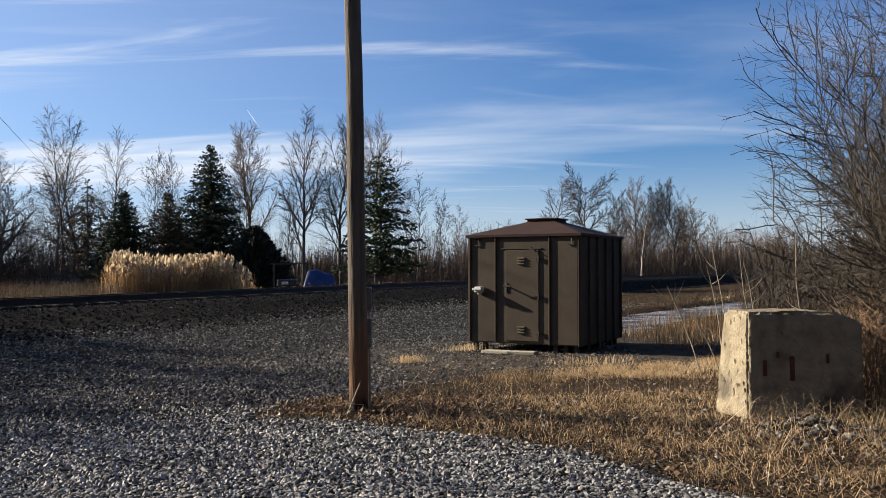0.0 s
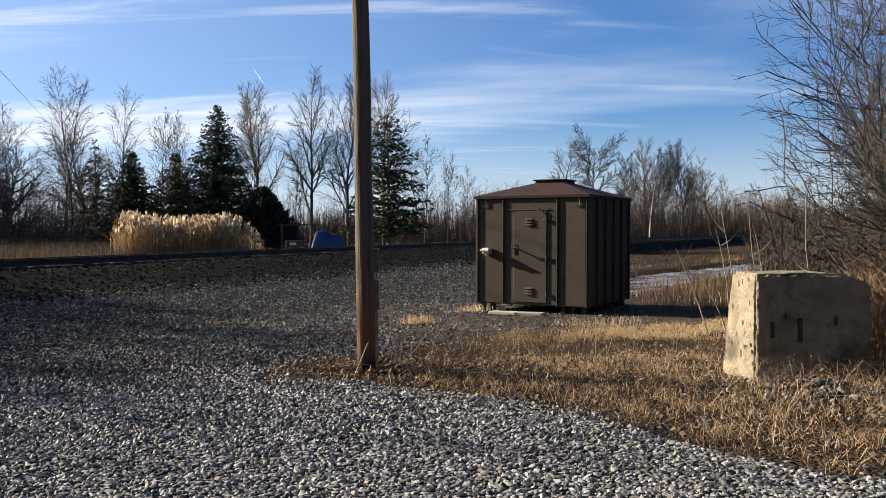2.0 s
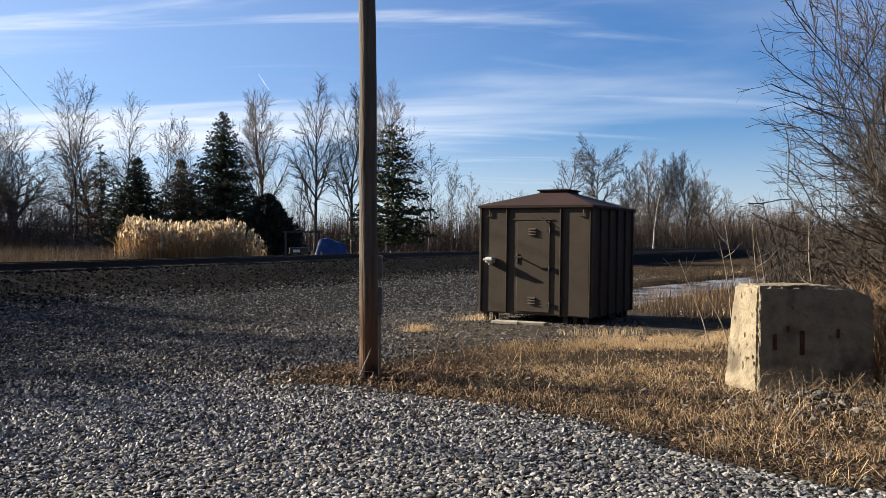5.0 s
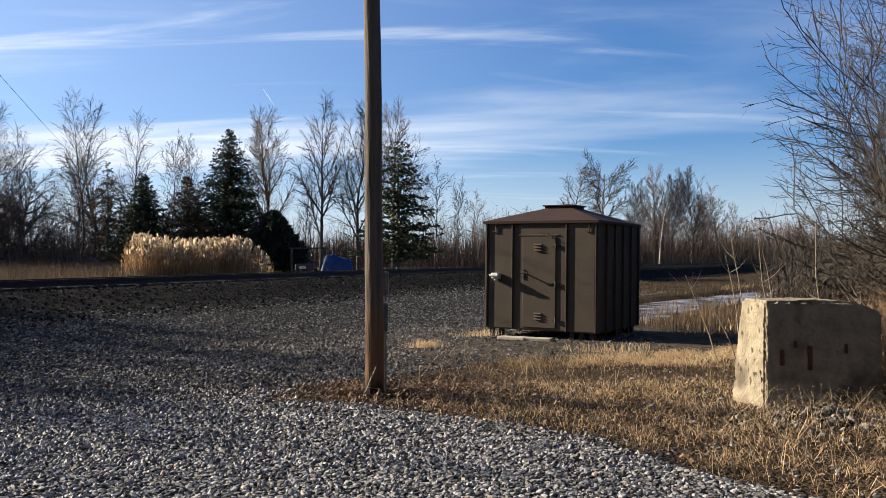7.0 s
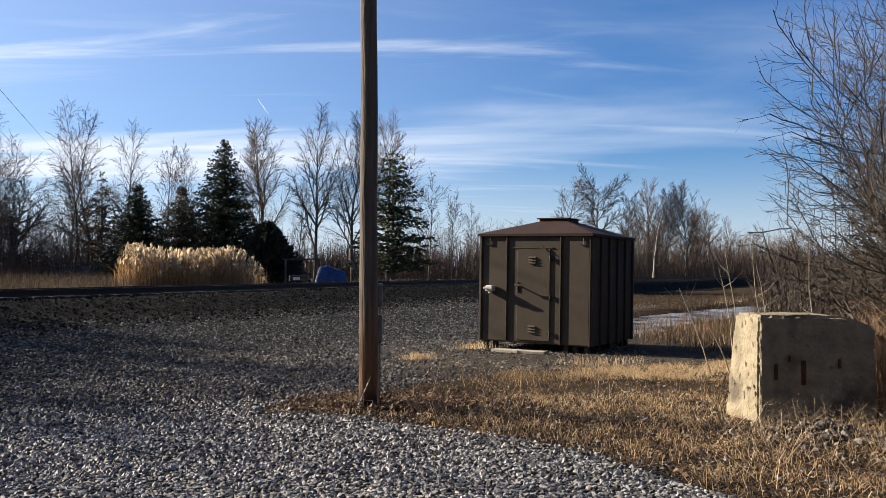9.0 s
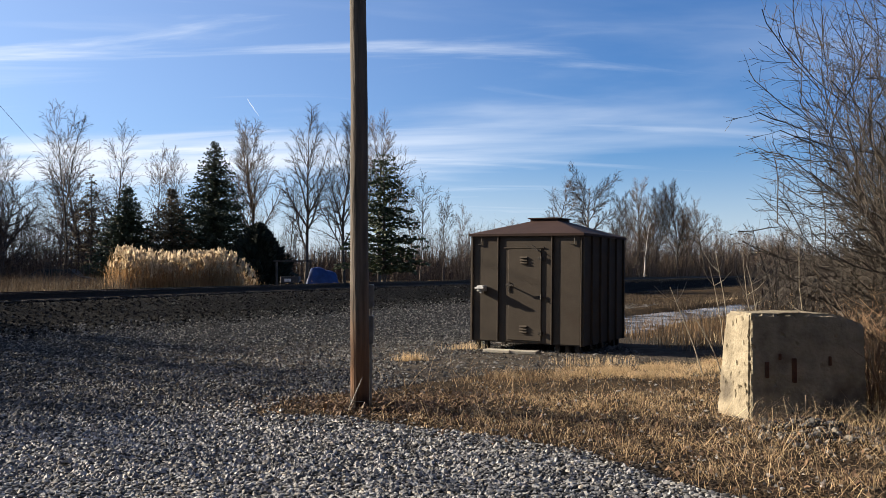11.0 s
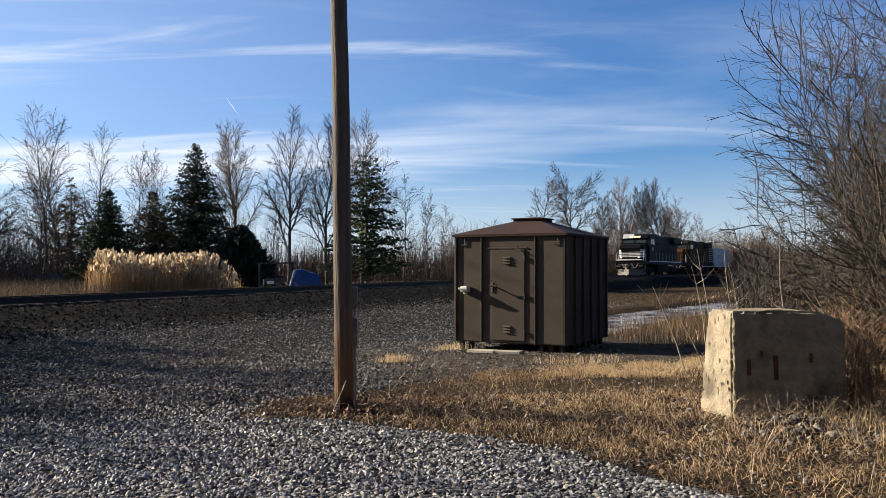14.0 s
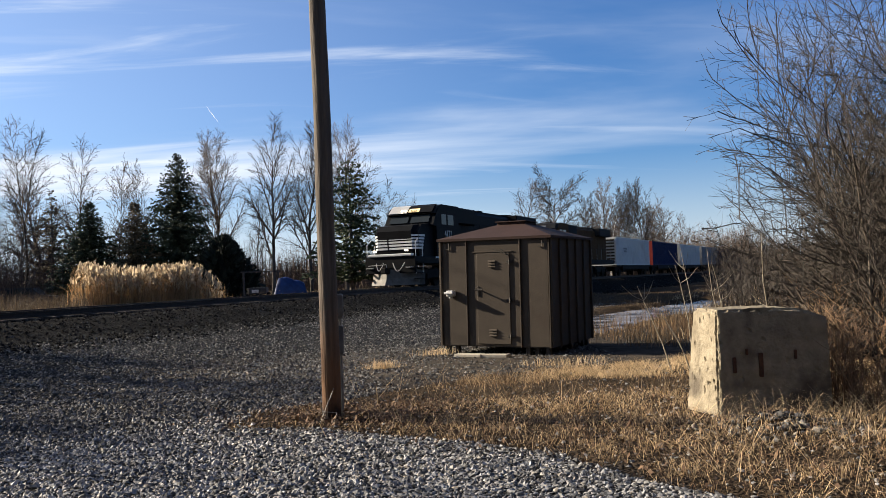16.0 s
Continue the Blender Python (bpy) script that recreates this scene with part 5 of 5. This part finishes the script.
def build_saplings():
    rng = random.Random(77)
    for i, (x, y, h, lean) in enumerate(((3.98, 12.9, 1.5, -0.28), (4.25, 12.6, 1.75, -0.3), (4.42, 12.7, 2.0, -0.22), (4.75, 12.4, 1.8, -0.3), (4.9, 12.9, 2.0, -0.2), (4.05, 12.2, 1.2, -0.35),
                                        (4.6, 13.4, 1.3, 0.2), (5.3, 12.0, 2.2, -0.22))):
        V, F = [], []
        d = Vector((lean, rng.uniform(-0.1, 0.1), 1)).normalized()
        p = [Vector((0, 0, -0.05))]
        for k in range(6):
            d = (d + Vector((rng.gauss(0, 0.07), rng.gauss(0, 0.07), 0.03))).normalized()
            p.append(p[-1] + d * h / 6)
        sap = tagged(new("sapling"), "thin pale bare sapling leaning behind the block", "sapling", "pale saplings")
        tube(V, F, p, [0.013 * (1 - k / 8) for k in range(7)], 5)
        part("stem", (V, F), M["pale"], sap, smooth=True)
        V, F = [], []
        for j in range(6):
            q = p[rng.randint(2, 5)]
            u = Vector((rng.gauss(0, 1), rng.gauss(0, 0.6), rng.uniform(0.4, 1.2))).normalized()
            ln = rng.uniform(0.2, 0.5)
            tube(V, F, [q, q + u * ln * 0.5, q + u * ln + Vector((0, 0, 0.08))], [0.005, 0.004, 0.002], 3)
        part("crown", (V, F), M["pale"], sap)
        sap.matrix_basis = pose(x, y, z_at(x, y))


build_saplings()


# ---- behind the track: tarpaulin, boxes, machine, wires ----
def build_yard_things():
    b = bmesh.new()
    bmesh.ops.create_grid(b, x_segments=26, y_segments=14, size=1)
    for v in b.verts:
        x, y = v.co.x, v.co.y
        e = max(abs(x), abs(y))
        z = (1.25 + 0.16 * math.exp(-((x + 0.3) / 0.4) ** 2)) * (1 - max(0, e - 0.72) / 0.28) - 0.35 * max(0, x) ** 1.3 + 0.2 * noise.noise(Vector((x * 3, y * 3, 1))) + 0.05 * noise.noise(Vector((x * 9, y * 9, 4)))
        v.co = Vector((x * 1.1 * (1 + 0.05 * math.sin(y * 7)), y * 0.95, max(0.0, z)))
    ob = part("tarpaulin", b, M["tarp"], smooth=True)
    ob.matrix_basis = pose(-7.7, 52.5, z_at(-7.7, 52.5) - 0.02, 0, 0, 6)
    tagged(ob, "bright blue tarpaulin draped over a heap", "tarpaulin")
    mach = tagged(new("trailer"), "small grey utility trailer among weeds", "trailer")
    part("bed", box(-0.55, 0.55, -0.4, 0.4, 0.45, 0.85, 0.03), M["dark_metal"], mach)
    part("tail_panel", box(-0.3, 0.1, -0.44, -0.405, 0.55, 0.72, 0.01), M["white"], mach)
    for x in (-0.62, 0.62):
        part("wheel", cyl((x - 0.07, 0, 0.28), (x + 0.07, 0, 0.28), 0.28, sides=16), M["loco_under"], mach)
    part("axle", cyl((-0.6, 0, 0.28), (0.6, 0, 0.28), 0.03), M["iron"], mach)
    part("post", rods([((-0.5, 0, 0.44), (-0.5, 0, 0.25))], 0.03), M["iron"], mach)
    mach.matrix_basis = pose(-9.4, 50.5, z_at(-9.4, 50.5))
    rack = tagged(new("timber_rack"), "low dark timber frame by the tarpaulin", "rack")
    for x in (-1.1, 1.1):
        part("post", box(x - 0.06, x + 0.06, -0.06, 0.06, -0.05, 1.8, 0.01), M["bark"], rack)
    part("beam", box(-1.3, 1.3, -0.05, 0.05, 1.8, 1.9, 0.01), M["bark"], rack)
    rack.matrix_basis = pose(-9.9, 54.2, z_at(-9.9, 54.2))
    car = tagged(new("parked_machine"), "dark parked vehicle half hidden under bare trees", "vehicle")
    part("body", prism([(-2.1, 0.35), (2.1, 0.35), (2.15, 0.8), (1.3, 0.95), (0.8, 1.4), (-1.1, 1.42), (-1.7, 0.98), (-2.1, 0.9)], -0.8, 0.8), M["dark_metal"], car)
    part("window", prism([(-1.0, 0.98), (0.95, 0.98), (0.65, 1.33), (-0.95, 1.33)], -0.815, -0.803), M["glass"], car)
    for x in (-1.35, 1.35):
        for y in (-0.72, 0.72):
            part("wheel", cyl((x, y - 0.1, 0.33), (x, y + 0.1, 0.33), 0.33, sides=18), M["loco_under"], car)
    car.matrix_basis = pose(-25.0, 54.0, z_at(-25, 54) + 0.0, 0, 0, 8)
    for i, (p, q, sag) in enumerate((((-11.45, 16, 8.1), (-48.3, 105, 14.5), 0.25), ((-11.0, 16, 6.6), (-47.8, 100, 11.8), 0.25), ((-10.6, 16, 6.2), (-47.3, 96, 7.3), 0.2))):
        p, q = Vector(p), Vector(q)
        V, F = [], []
        pts = [p.lerp(q, k / 24) - Vector((0, 0, sag * 4 * (k / 24) * (1 - k / 24))) for k in range(25)]
        tube(V, F, pts, [0.011] * 25, 5)
        tagged(part("overhead_wire", (V, F), M["iron"]), "thin dark overhead wire crossing the sky", "wire", "overhead wires")


build_yard_things()


# ---- an unseen wood added behind the camera to cut sky light, and trees by the line beyond the view that shade the yard ----
def build_backdrops():
    # Added wall out of view; its height and nearness lower the sky's fill light.
    V, F = [], []
    cols, rows = 90, 9
    for i in range(cols + 1):
        a = radians(168 + 195 * i / cols)
        rad = 11.5 + 1.5 * noise.noise(Vector((i * 0.21, 0, 0)))
        top = 15 + 3 * noise.noise(Vector((i * 0.33, 5, 0))) + 1.2 * noise.noise(Vector((i * 1.3, 9, 0)))
        for j in range(rows + 1):
            h = j / rows
            q = rad + 1.1 * noise.noise(Vector((i * 0.7, h * 6, 3))) + 1.5 * h
            V.append((math.cos(a) * q, math.sin(a) * q, -0.4 + (top + 0.4) * h))
    for i in range(cols):
        for j in range(rows):
            o = i * (rows + 1) + j
            F.append((o, o + rows + 1, o + rows + 2, o + 1))
    ob = part("backdrop", (V, F), M["bark"])
    tagged(ob, "unseen brown woodland wall added behind the yard to block sky light", "woodland", kind="structure")

    # far woodland beyond everything, a ragged low strip
    r = random.Random(88)
    V, F = [], []
    for row in range(3):
        x = -150.0
        while x < 220:
            y = 146 + row * 9 + 0.16 * abs(x - 20) + r.uniform(-4, 4)
            w = r.uniform(0.04, 0.13)
            top = 5.2 + row * 0.7 + 2.0 * noise.noise(Vector((x * 0.07, row * 3, 1))) + r.uniform(-2.6, 1.4)
            lean = r.gauss(0, 0.5)
            o = len(V)
            d = r.uniform(-1.3, 1.3)
            wx, wy = w * math.cos(d) * 1.3, w * math.sin(d) * 1.3
            V += [(x - wx, y - wy, 0.3), (x + wx, y + wy, 0.3), (x + lean * 0.6 + wx * 0.7, y + wy * 0.7, top * 0.6), (x + lean, y, top), (x + lean * 0.6 - wx * 0.7, y - wy * 0.7, top * 0.6)]
            F.append((o, o + 1, o + 2, o + 3, o + 4))
            x += r.uniform(0.03, 0.13)
    ob = part("backdrop", (V, F), M["far_twig"])
    tagged(ob, "hazy brown winter woodland along the horizon", "woodland", kind="structure")


build_backdrops()
for src, x, y, turn, s in ((RND1, -30.5, 21.5, 160, 1.3), (RND2, -33.5, 20.5, 280, 0.95), (RND1, -29.5, 18.0, 250, 1.15), (RND1, -26.5, 20.2, 40, 1.2), (RND1, -24.5, 18.6, 310, 1.0),
                           (RND1, -31, 27.0, 200, 1.2), (RND1, -29, 22.0, 70, 1.1)):
    copy_thing(src, scaled(x, y, turn, s))


# ---- the train ----
def text_mesh(body, size, mat, parent, m):
    cu = bpy.data.curves.new("lettering", "FONT")
    cu.body, cu.size, cu.align_x, cu.extrude = body, size, "CENTER", 0.004
    tmp = bpy.data.objects.new("tmp", cu)
    me = bpy.data.meshes.new_from_object(tmp)
    bpy.data.objects.remove(tmp)
    me.materials.clear()
    me.materials.append(mat)
    ob = new("road_number", me)
    ob.parent = parent
    ob.matrix_basis = m
    return ob


def build_truck(parent, x, axles, r):
    fr = box(x - 2.1, x + 2.1, -1.12, -0.98, 0.42, 0.95, 0.05)
    box(x - 2.1, x + 2.1, 0.98, 1.12, 0.42, 0.95, 0.05, 1, fr)
    box(x - 0.4, x + 0.4, -1.1, 1.1, 0.55, 0.95, 0.04, 1, fr)
    tr = part("bogie", fr, M["loco_under"], parent)
    for dx in axles:
        for sy in (-1, 1):
            w = cyl((x + dx, sy * 0.7, r), (x + dx, sy * 0.84, r), r, sides=24)
            cyl((x + dx, sy * 0.66, r), (x + dx, sy * 0.7, r), r + 0.025, sides=24, bm=w)
            part("wheel", w, M["loco_under"], tr)
            part("axle_box", box(x + dx - 0.18, x + dx + 0.18, sy * 1.16 - 0.06, sy * 1.16 + 0.06, 0.4, 0.72, 0.03), M["loco_under"], tr)


def build_engine(kind):
    lead = kind == "lead"
    body, roof = ("loco_black", "loco_black") if lead else ("loco_yellow", "loco_grey")
    e = tagged(new("locomotive"), "black diesel freight locomotive with white nose stripes and lit headlights" if lead else "dull orange-yellow diesel freight locomotive coupled behind the leader", "locomotive")
    part("underframe", box(-21.9, -0.5, -1.5, 1.5, 1.22, 1.62, 0.03), M["loco_black" if lead else "loco_grey"], e)
    part("side_sill", box(-20.5, -3.0, -1.53, -1.5, 1.52, 1.62), M["loco_white" if lead else "loco_grey"], e, "thin pale sill stripe")
    part("side_sill", box(-20.5, -3.0, 1.5, 1.53, 1.52, 1.62), M["loco_white" if lead else "loco_grey"], e, "thin pale sill stripe")
    part("fuel_tank", box(-14.2, -8.0, -1.35, 1.35, 0.35, 1.21, 0.15, 2), M["loco_under"], e)
    build_truck(e, -4.4, (-1.75, 0, 1.75), 0.53)
    build_truck(e, -18.0, (-1.75, 0, 1.75), 0.53)
    # nose, cab, hood
    n = prism([(-3.2, 1.62), (-1.15, 1.62), (-1.0, 3.0), (-1.3, 3.3), (-3.2, 3.5)], -1.3, 1.3)
    bmesh.ops.bevel(n, geom=[q for q in n.edges if abs(q.verts[0].co.y - q.verts[1].co.y) < 0.01 and q.verts[0].co.x > -1.6 and q.verts[1].co.x > -1.6], offset=0.28, segments=3, affect="EDGES")
    nose = part("nose", n, M[body], e)
    c = prism([(-6.3, 1.62), (-3.2, 1.62), (-3.2, 3.3), (-2.75, 3.35), (-3.2, 4.0), (-3.55, 4.36), (-4.0, 4.5), (-6.3, 4.5)], -1.52, 1.52)
    cab = part("cab", c, M[body], e)
    for y0, y1 in ((0.08, 1.22), (-1.22, -0.08)):
        part("windscreen", prism([(-2.83, 3.52), (-3.17, 3.95), (-3.14, 3.97), (-2.8, 3.54)], y0, y1), M["glass"], cab)
    for y in (-1.53, 1.53):
        for x0, x1 in ((-4.5, -3.85), (-5.5, -4.7)):
            part("side_window", box(x0, x1, min(y, y * 1.006), max(y, y * 1.006), 3.42, 4.0), M["glass"], cab)
    rf = prism([(-3.02, 4.02), (-3.5, 4.42), (-3.98, 4.56), (-6.35, 4.56), (-6.35, 4.5), (-4.0, 4.5), (-3.55, 4.36), (-3.16, 4.0)], -1.5, 1.5)
    part("cab_roof", rf, M["loco_black" if lead else "loco_grey"], cab)
    # One brow in two colours: sunlit half pale, the half away from it black.
    part("roof_brow", prism([(-3.05, 4.08), (-3.46, 4.42), (-3.7, 4.52), (-3.7, 4.575), (-3.42, 4.47), (-3.0, 4.11)], -1.35, -0.2), M["cont_white" if lead else "loco_grey"], cab, "cab brow half coloured pale for the sunlight on it" if lead else "")
    part("roof_brow", prism([(-3.05, 4.08), (-3.46, 4.42), (-3.7, 4.52), (-3.7, 4.575), (-3.42, 4.47), (-3.0, 4.11)], -0.2, 1.35), M["loco_black" if lead else "loco_grey"], cab)
    part("number_board", prism([(-3.06, 4.06), (-3.4, 4.34), (-3.36, 4.37), (-3.02, 4.09)], -0.75, 0.75), M["loco_black"], cab)
    for y in (-0.5, -0.28):
        part("headlight", cyl((-3.24, y, 4.2), (-2.99, y, 4.24), 0.06, sides=14), M["lamp"] if lead else M["steel"], cab, "lit headlight" if lead else "")
    part("number_panel", prism([(-3.1, 4.14), (-3.3, 4.31), (-3.24, 4.345), (-3.0, 4.145)], -0.1, 0.55), M["number_glow" if lead else "steel"], cab)
    for i, x in enumerate(np.arange(-6.2, -4.0, 0.28)):
        part("roof_fitting", box(x, x + 0.14, -0.6, 0.6, 4.56, 4.62, 0.01), M["loco_under"], cab)
    hood = prism([(-1.0, 1.62), (-1.0, 4.3), (-0.75, 4.55), (0.75, 4.55), (1.0, 4.3), (1.0, 1.62)], -20.8, -6.3)
    bmesh.ops.transform(hood, matrix=pose(0, 0, 0, 0, 0, -90), verts=hood.verts[:])
    for q in hood.verts:
        q.co = Vector((-abs(q.co.x), q.co.y, q.co.z))
    hd = part("hood", hood, M[body], e)
    for x in np.arange(-20.2, -6.8, 0.95):
        for y in (-1.012, 1.012):
            part("hood_door", box(x, x + 0.86, min(y, y * 0.99), max(y, y * 0.99), 1.85, 3.75, 0.004), M[body], hd)
    part("roof_deck", box(-20.7, -6.3, -0.78, 0.78, 4.551, 4.6, 0.01), M[roof], hd)
    part("radiator", box(-20.9, -16.6, -1.5, 1.5, 3.85, 4.62, 0.06), M[roof], hd)
    part("dynamic_brake", box(-9.4, -6.5, -1.35, 1.35, 3.6, 4.55, 0.05), M[roof], hd)
    for x in (-19.6, -17.9):
        part("roof_fan", cyl((x, 0, 4.62), (x, 0, 4.76), 0.62, sides=20), M["loco_under"], hd)
    part("exhaust_stack", box(-13.2, -12.4, -0.3, 0.3, 4.6, 4.78, 0.02), M["loco_under"], hd)
    # pilot, plough, coupler
    part("pilot", box(-0.62, -0.48, -1.5, 1.5, 0.75, 1.62, 0.02), M["loco_black"], e)
    pl = bmesh.new()
    rows = [[pl.verts.new((x, y, z)) for y in (-1.45, 0.0, 1.45)] for x, z in ((-0.5, 0.12), (0.2, 0.12), (-0.02, 0.45), (-0.06, 0.95), (-0.5, 0.95))]
    for i in range(5):
        for j in range(2):
            pl.faces.new((rows[i][j], rows[i][j + 1], rows[(i + 1) % 5][j + 1], rows[(i + 1) % 5][j]))
    for q in pl.verts:
        q.co.x -= abs(q.co.y) * 0.8
    bmesh.ops.recalc_face_normals(pl, faces=pl.faces[:])
    part("snow_plough", pl, M["plough"] if lead else M["loco_under"], e, "scuffed steel plough" if lead else "")
    part("coupler", box(-0.5, 0.32, -0.16, 0.16, 0.72, 1.05, 0.05), M["loco_under"], e)
    part("anticlimber", box(-0.75, -0.42, -1.3, 1.3, 1.64, 1.78, 0.03), M["loco_white" if lead else "loco_grey"], e)
    for y in (-0.95, 0.95):
        part("ditch_light", cyl((-0.7, y, 1.95), (-0.42, y, 1.95), 0.05, sides=14), M["lamp"] if lead else M["steel"], e)
    # stripes
    if lead:
        for k in range(5):
            z = 2.02 + k * 0.17
            for y0, y1 in ((-1.03, -0.45), (-0.36, 1.03)):
                part("nose_stripe", box(-1.16, -1.035 - 0.012 * (k - 4) * -1, y0, y1, z, z + 0.105), M["loco_white"], nose)
            for sy in (-1, 1):
                corner = box(-0.19, 0.19, -0.006, 0.006, z, z + 0.105)
                bmesh.ops.transform(corner, matrix=pose(-1.17 + 0.012 * (k - 4), sy * 1.165, 0, 0, 0, -45 * sy), verts=corner.verts[:])
                part("corner_stripe", corner, M["loco_white"], nose)
            for y in (-1.302, 1.302):
                part("side_stripe", box(-2.1 + 0.06 * (4 - k), -1.36, min(y, y * 1.008), max(y, y * 1.008), z, z + 0.105), M["loco_white"], nose)
        text_mesh("4123", 0.52, M["loco_white"], cab, pose(-4.75, 1.535, 2.75, 90, 0, 180))
        text_mesh("4123", 0.52, M["loco_white"], cab, pose(-4.75, -1.535, 2.75, 90, 0, 0))
        text_mesh("4123", 0.2, M["loco_under"], cab, pose(-3.012, 0.22, 4.165, 50, 0, 90))
    # walkway rails and steps
    for y in (-1.46, 1.46):
        post = [((x, y, 1.62), (x, y, 2.6)) for x in np.arange(-20.6, -6.3, 1.75)]
        for p in post:
            part("stanchion", rods([p], 0.018), M["loco_white" if lead else "steel"], e)
        part("handrail", rods([((-20.7, y, 2.6), (-6.4, y, 2.6))], 0.018), M["loco_under"], e)
        part("grab_iron", rods([((-0.62, y, 0.7), (-0.62, y, 2.3)), ((-1.45, y, 0.7), (-1.45, y, 2.3)), ((-0.62, y, 2.3), (-1.0, y * 0.97, 2.55))], 0.026), M["loco_white"], e)
        for z in (0.42, 0.72, 1.0, 1.3):
            part("step", box(-1.45, -0.62, y - 0.12, y + 0.1, z, z + 0.04), M["loco_under"], e)
    for y0, y1, sag in ((-0.75, -0.3, 0.4), (0.25, 0.95, 0.45)):
        V, F = [], []
        pts = [Vector((-0.32 + 0.14 * math.sin(math.pi * k / 10), y0 + (y1 - y0) * k / 10, 1.3 - sag * math.sin(math.pi * k / 10))) for k in range(11)]
        tube(V, F, pts, [0.028] * 11, 6)
        part("air_hose", (V, F), M["steel"], e, "slack pale brake hose", True)
    for y in (-1.2, 1.2):
        part("pilot_step", box(-0.5, -0.36, y - 0.22, y + 0.22, 1.02, 1.07, 0.008), M["steel"], e)
    part("uncoupling_lever", rods([((-0.4, -1.3, 1.18), (-0.4, -0.2, 1.22)), ((-0.4, -0.2, 1.22), (-0.3, -0.1, 1.05))], 0.02), M["steel"], e)
    return e


def build_flat_car():
    c = tagged(new("container_wagon"), "dark low flat wagon carrying one container", "wagon", "wagons of the train")
    part("deck", box(-17.3, -0.3, -1.35, 1.35, 0.92, 1.1, 0.02), M["loco_under"], c)
    part("centre_sill", box(-17.3, -0.3, -0.35, 0.35, 0.5, 0.92, 0.02), M["loco_under"], c)
    for y in (-1.38, 1.38):
        part("side_sill", box(-15.0, -2.6, y - 0.04, y + 0.04, 0.62, 1.08, 0.01), M["loco_under"], c)
    build_truck(c, -2.6, (-0.85, 0.85), 0.46)
    build_truck(c, -15.0, (-0.85, 0.85), 0.46)
    part("coupler", box(-0.3, 0.15, -0.14, 0.14, 0.7, 0.98, 0.04), M["loco_under"], c)
    return c


def build_container(mat, end_mat, label, mark=False, slats=False):
    c = tagged(new("freight_container"), label, "container", "containers on the train")
    L, w, z0, z1 = 16.1, 1.28, 1.105, 4.0
    part("body", box(-0.6 - L, -0.6, -w, w, z0, z1, 0.02), M[mat], c)
    for k in range(34):
        x = -0.95 - k * (L - 0.7) / 33
        for y in (-w, w):
            part("side_rib", box(x - 0.09, x + 0.09, min(y, y * 1.022), max(y, y * 1.022), z0 + 0.16, z1 - 0.14, 0.008), M[mat], c)
    for y in (-w, w):
        part("bottom_rail", box(-0.6 - L, -0.6, min(y, y * 1.03), max(y, y * 1.03), z0, z0 + 0.14), M[mat], c)
        part("top_rail", box(-0.6 - L, -0.6, min(y, y * 1.03), max(y, y * 1.03), z1 - 0.12, z1 - 0.002), M[mat], c)
    part("end_panel", box(-0.598, -0.55, -w, w, z0, z1 - 0.004), M[end_mat], c)
    if slats:
        for k in range(8):
            part("end_slat", box(-0.55, -0.49, -w + 0.15, w - 0.15, z0 + 0.25 + k * 0.32, z0 + 0.42 + k * 0.32, 0.01), M["loco_under"], c)
    if mark:
        for x, dz, wd in ((-4.4, 0.0, 0.75), (-4.4, -0.28, 0.6)):
            part("faded_mark", box(x - wd, x + wd, w * 1.023, w * 1.03, 2.75 + dz, 2.93 + dz), M["cont_grey"], c)
    return c


def car_pose(s):
    """Where a car's leading end stands, s metres up the line, facing down it."""
    x, y, a = line_at(s)
    return pose(x, y, rail_top(s), 0, 0, math.degrees(math.atan2(-math.cos(a), -math.sin(a))))


TRAIN = [(build_engine("lead"), 0.0), (build_engine("second"), 22.6)]
LOADS = (("cont_white", "cont_white", "plain white freight container with a slatted end", True, True), ("cont_blue", "cont_red", "dark blue freight container with a red end", False, False),
         ("cont_white", "cont_grey", "white freight container on the train", False, False), ("cont_grey", "cont_grey", "grey freight container on the train", False, False),
         ("cont_blue", "cont_blue", "dark blue freight container", False, False), ("cont_white", "cont_white", "white freight container on the train", False, False))
wagon = build_flat_car()
for i, load in enumerate(LOADS):
    at = 45.3 + i * 17.7
    TRAIN.append((wagon if i == 0 else copy_thing(wagon, Matrix()), at))
    TRAIN.append((build_container(*load), at))


def build_contrail():
    V, F = [], []
    a, b = Vector((-21, 0, 30)), Vector((21, 0, -31))
    pts = [a.lerp(b, k / 10) + Vector((math.sin(k * 1.7) * 0.7, 0, 0)) for k in range(11)]
    tube(V, F, pts, [0.5 + 0.16 * k if k < 6 else max(0.2, 1.5 - 0.28 * (k - 5)) for k in range(11)], 6)
    return tagged(part("contrail", (V, F), M["vapour"]), "short thin white contrail high in the sky", "contrail")


CONTRAIL = build_contrail()


def motions():
    """The train runs down the line at one speed; the contrail drifts."""
    for thing, behind in TRAIN:
        walk(thing, [(t, car_pose(SPEED * (16.0 - t) + behind)) for t in range(17)])
    walk(CONTRAIL, [(0.0, pose(-680, 3000, 580)), (5.5, pose(-689, 3000, 595)), (16.0, pose(-703, 3000, 620))])


motions()
